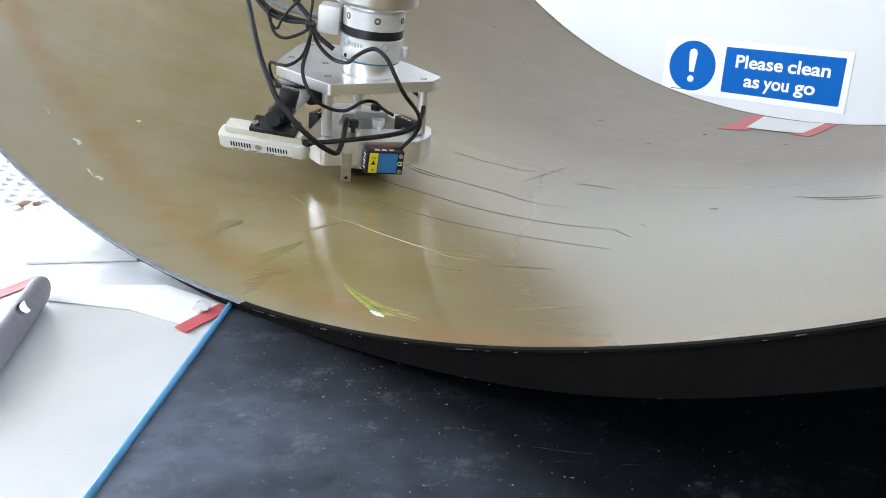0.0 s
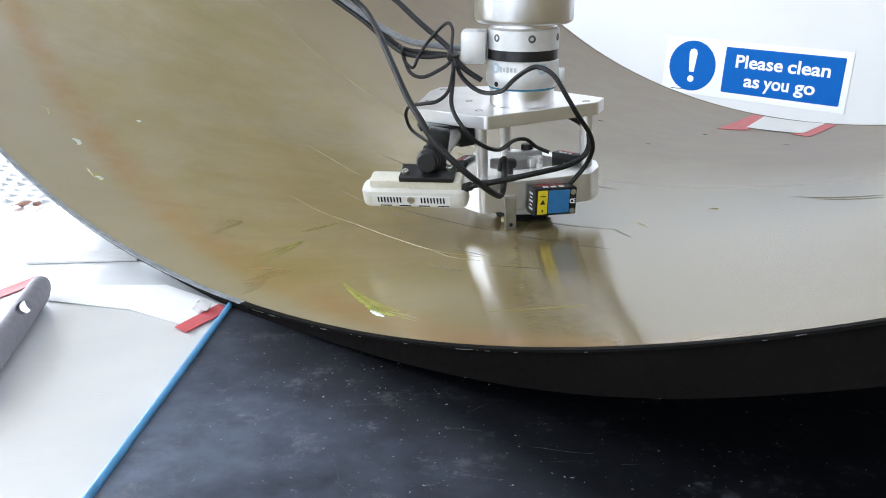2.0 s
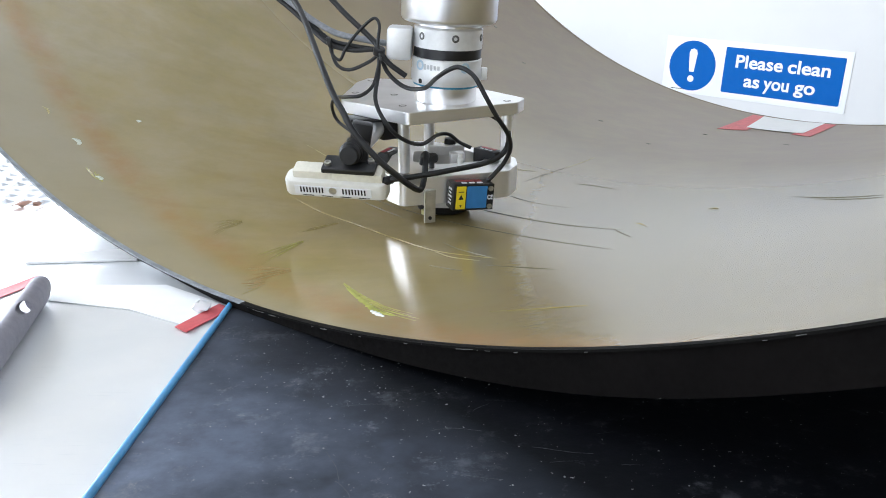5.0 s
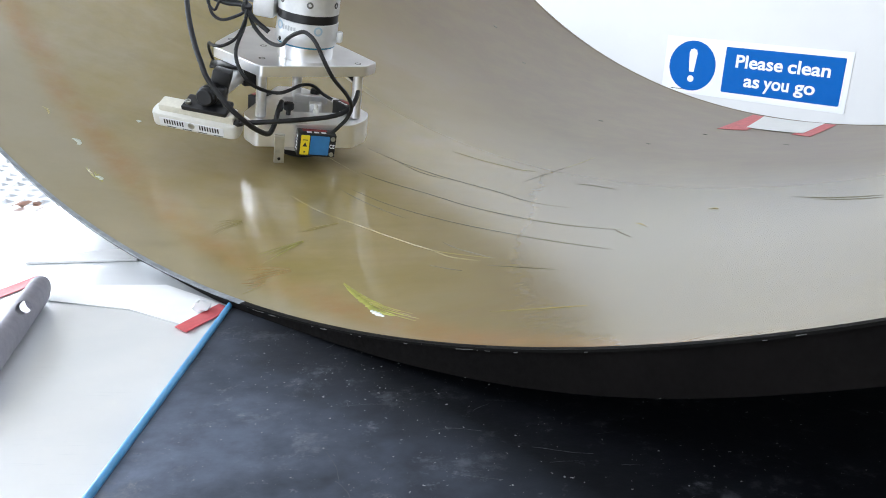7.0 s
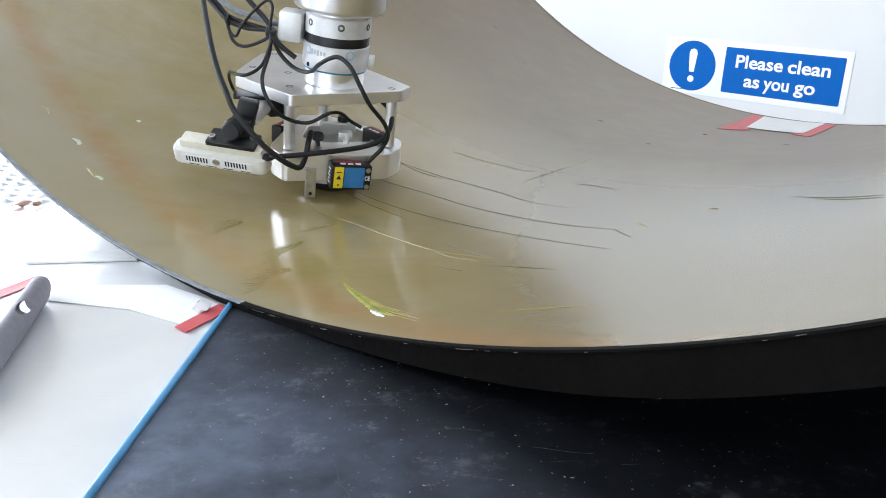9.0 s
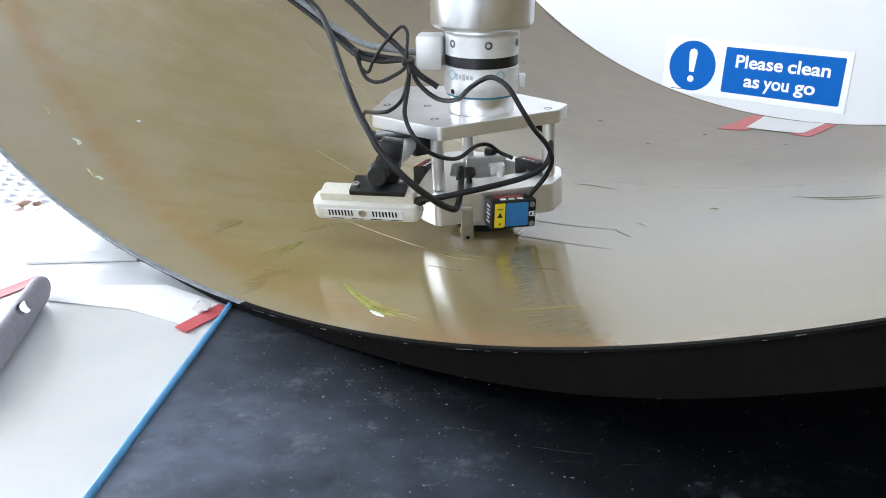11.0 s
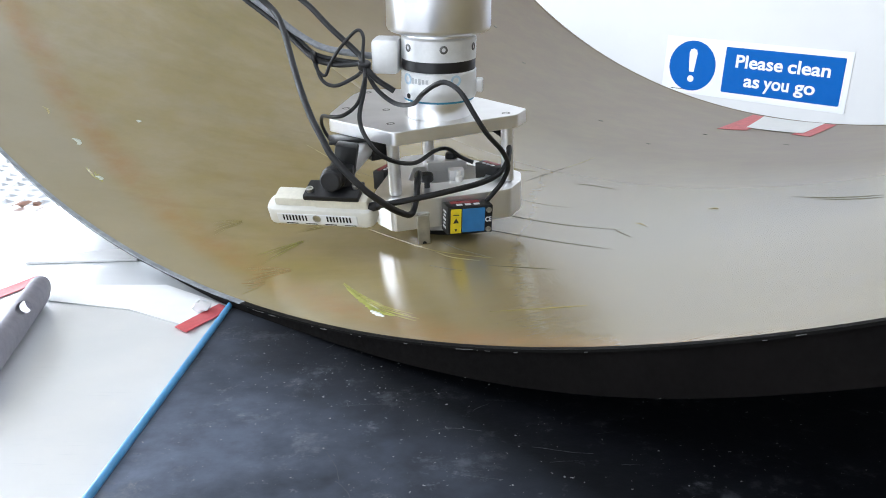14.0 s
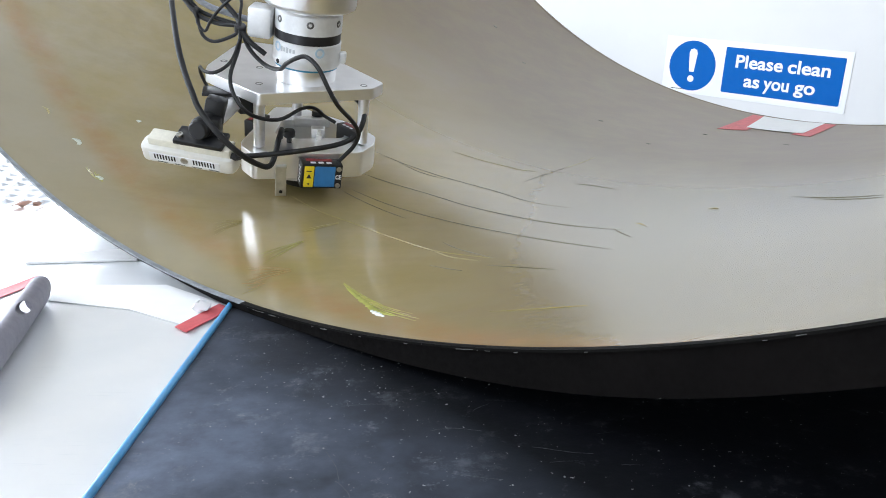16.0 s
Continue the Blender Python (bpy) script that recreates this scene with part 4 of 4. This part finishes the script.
    for u_, v_ in ((-46, -30), (-92, -22)):
        cap_screw(tool, u_, v_, 95.2, 4, (0, 0, -1))

    # cables
    cable("laser_cable", [(-70, -14, 163), (-62, -12, 140), (-43, -18, 125), (-21, -40, 128), (-6, -66, 144), (7, -76, 154), (18, -80, 157), (32, -90, 150), (45, -94, 129), (55, -90, 111), (68, -70, 88), (72, -52, 68), (66, -44, 50), (57, -43, 38), (48, -42, 27)], 2.4, tool)
    cable("camera_cable", [(-66, -88, 36), (-53, -98, 44), (-29, -94, 47), (6, -80, 50), (44, -52, 51), (63, -38, 57), (71, -20, 67), (68, 6, 79), (48, 20, 90), (36, 26, 92)], 2.9, tool)
    cable("sensor_cable", [(-70, -14, 163), (-70, -24, 142), (-70, -58, 119), (-59, -74, 100), (-44, -66, 81), (-25, -22, 63), (-9, 26, 62), (4, 38, 60), (16, 42, 50), (30, 40, 44)], 2.2, tool)
    cable("plate_cable", [(-70, -18, 150), (-74, -40, 131), (-84, -62, 124), (-100, -52, 120), (-121, -4, 109), (-129, 20, 94), (-125, 28, 77), (-108, 10, 69), (-92, -24, 68)], 1.9, tool)
    cable("trunk_cable", [(-440, 100, 288), (-416, 96, 263), (-393, 92, 247), (-357, 86, 236), (-318, 75, 235), (-273, 64, 238), (-231, 53, 242), (-202, 41, 235), (-171, 30, 213), (-153, 0, 195), (-138, -35, 176), (-122, -70, 153), (-109, -90, 131), (-96, -106, 114), (-85, -114, 97), (-61, -118, 71), (-42, -112, 52), (-30, -98, 38), (-22, -80, 29), (-19, -66, 36), (-18, -54, 50), (-18, -38, 56), (-22, -24, 51), (-24, -20, 40)], 3.2, tool, None, "thick black cable hanging in a loop")
    for dv, dw, r in ((0, 0, 2.7), (5, 4, 2.4)):
        cable("bundle_cable", [(-70, -17 + dv, 162), (-78, -10 + dv, 163), (-101, -2 + dv, 161 + dw), (-127, 11 + dv, 165 + dw), (-150, 29 + dv, 179 + dw), (-176, 44 + dv, 199 + dw), (-217, 57 + dv, 228 + dw), (-260, 70 + dv, 260 + dw)], r, tool)
    cable("bundle_cable", [(-41, -20, 137), (-59, -20, 150), (-70, -17, 163), (-77, -7, 172), (-106, 6, 196), (-136, 24, 221), (-169, 42, 237), (-202, 60, 255), (-240, 80, 276)], 3.0, tool)
    cable("ribbon_cable", [(-57, -2, 168), (-84, 3, 171), (-119, 16, 176), (-149, 34, 188), (-180, 48, 208), (-217, 60, 233)], 3.4, tool, M_GREY_CABLE, "flat grey cable")
    cable("loop_cable", [(-72, -18, 160), (-71, -14, 175), (-70, -11, 190), (-77, -7, 195), (-95, -4, 179), (-108, -2, 162), (-115, 0, 150), (-124, 4, 156), (-127, 8, 166)], 1.7, tool)
    cable("loop_cable", [(-70, -16, 162), (-73, -12, 157), (-83, -7, 149), (-104, -3, 140), (-119, 2, 145), (-127, 8, 165)], 2.0, tool)
    part("cable_tie", join(lathe([(5.5 * U, -4 * U), (6.5 * U, -3 * U), (6.5 * U, 3 * U), (5.5 * U, 4 * U)], tm(-70, -16, 162, 20, 10), 16), rod(1.2 * U, tv((-70, -20, 162)), tv((-66, -34, 154)), 8)), M_BAND, tool, "black cable tie", True)
    part("cable_tie", lathe([(6.5 * U, -2 * U), (7.5 * U, -1.5 * U), (7.5 * U, 1.5 * U), (6.5 * U, 2 * U)], tm(-127, 11, 166, 0, 70), 16), M_BAND, tool, "black cable tie", True)
    return tool


robot_tool = build_tool()

# ---------------------------------------------------------------- what moves
# seconds, the place of the tool and its turn
TOOL_ROWS = [
    (0, -0.0897, 0.9595, 0.0525, 10.18, 5.97, -3.17),
    (0.5, -0.0490, 0.9250, 0.0427, 8.90, 4.28, -1.76),
    (1, -0.0049, 0.8890, 0.0361, 7.84, 2.45, -3.20),
    (1.5, 0.0355, 0.8584, 0.0322, 5.99, 0.21, -3.12),
    (2, 0.0792, 0.8185, 0.0318, 4.06, -2.34, -5.66),
    (2.5, 0.1143, 0.7791, 0.0343, 2.24, -2.96, 0.99),
    (3, 0.1512, 0.7454, 0.0382, 0.13, -5.10, -0.80),
    (3.2, 0.1501, 0.7440, 0.0378, 0.02, -5.75, -0.94),
    (3.5, 0.1323, 0.7561, 0.0353, 0.73, -5.74, -1.22),
    (4, 0.0807, 0.7886, 0.0318, 3.86, -3.43, -1.92),
    (4.2, 0.0632, 0.7987, 0.0315, 4.41, -2.11, -0.66),
    (6.3, -0.1065, 0.9388, 0.0505, 9.06, 4.82, -5.38),
    (6.5, -0.1254, 0.9530, 0.0564, 10.09, 6.11, -4.17),
    (7, -0.1646, 0.9813, 0.0692, 10.36, 7.55, -3.81),
    (7.5, -0.2075, 1.0118, 0.0854, 11.65, 9.49, -2.73),
    (7.65, -0.2125, 1.0143, 0.0874, 12.28, 10.12, -2.75),
    (8, -0.1912, 0.9917, 0.0761, 11.83, 9.56, -3.04),
    (8.5, -0.1571, 0.9431, 0.0590, 11.53, 8.09, -2.32),
    (9, -0.1215, 0.9053, 0.0462, 9.40, 5.65, -2.19),
    (9.2, -0.1103, 0.8984, 0.0431, 9.65, 5.26, -1.94),
    (11.3, 0.0677, 0.7611, 0.0299, 5.28, -3.63, -6.92),
    (11.5, 0.0855, 0.7425, 0.0307, 3.57, -4.68, -6.24),
    (12, 0.1223, 0.7080, 0.0351, 1.21, -6.84, -5.88),
    (12.35, 0.1425, 0.6853, 0.0383, 0.15, -8.50, -5.26),
    (12.5, 0.1387, 0.6864, 0.0378, 0.39, -8.46, -5.04),
    (13, 0.0903, 0.7202, 0.0303, 2.35, -6.44, -5.47),
    (13.5, 0.0406, 0.7544, 0.0270, 5.91, -3.74, -7.28),
    (14, 0.0006, 0.7821, 0.0271, 7.12, -1.74, -6.63),
    (14.5, -0.0387, 0.8123, 0.0300, 8.27, 0.21, -5.89),
    (15, -0.0771, 0.8426, 0.0370, 10.66, 2.72, -5.42),
    (15.5, -0.1157, 0.8713, 0.0436, 11.51, 4.84, -2.97),
    (16, -0.1493, 0.8974, 0.0520, 12.06, 6.24, -2.81)]


def motions():
    walk(robot_tool, [(r[0], pose(*r[1:])) for r in TOOL_ROWS])


motions()
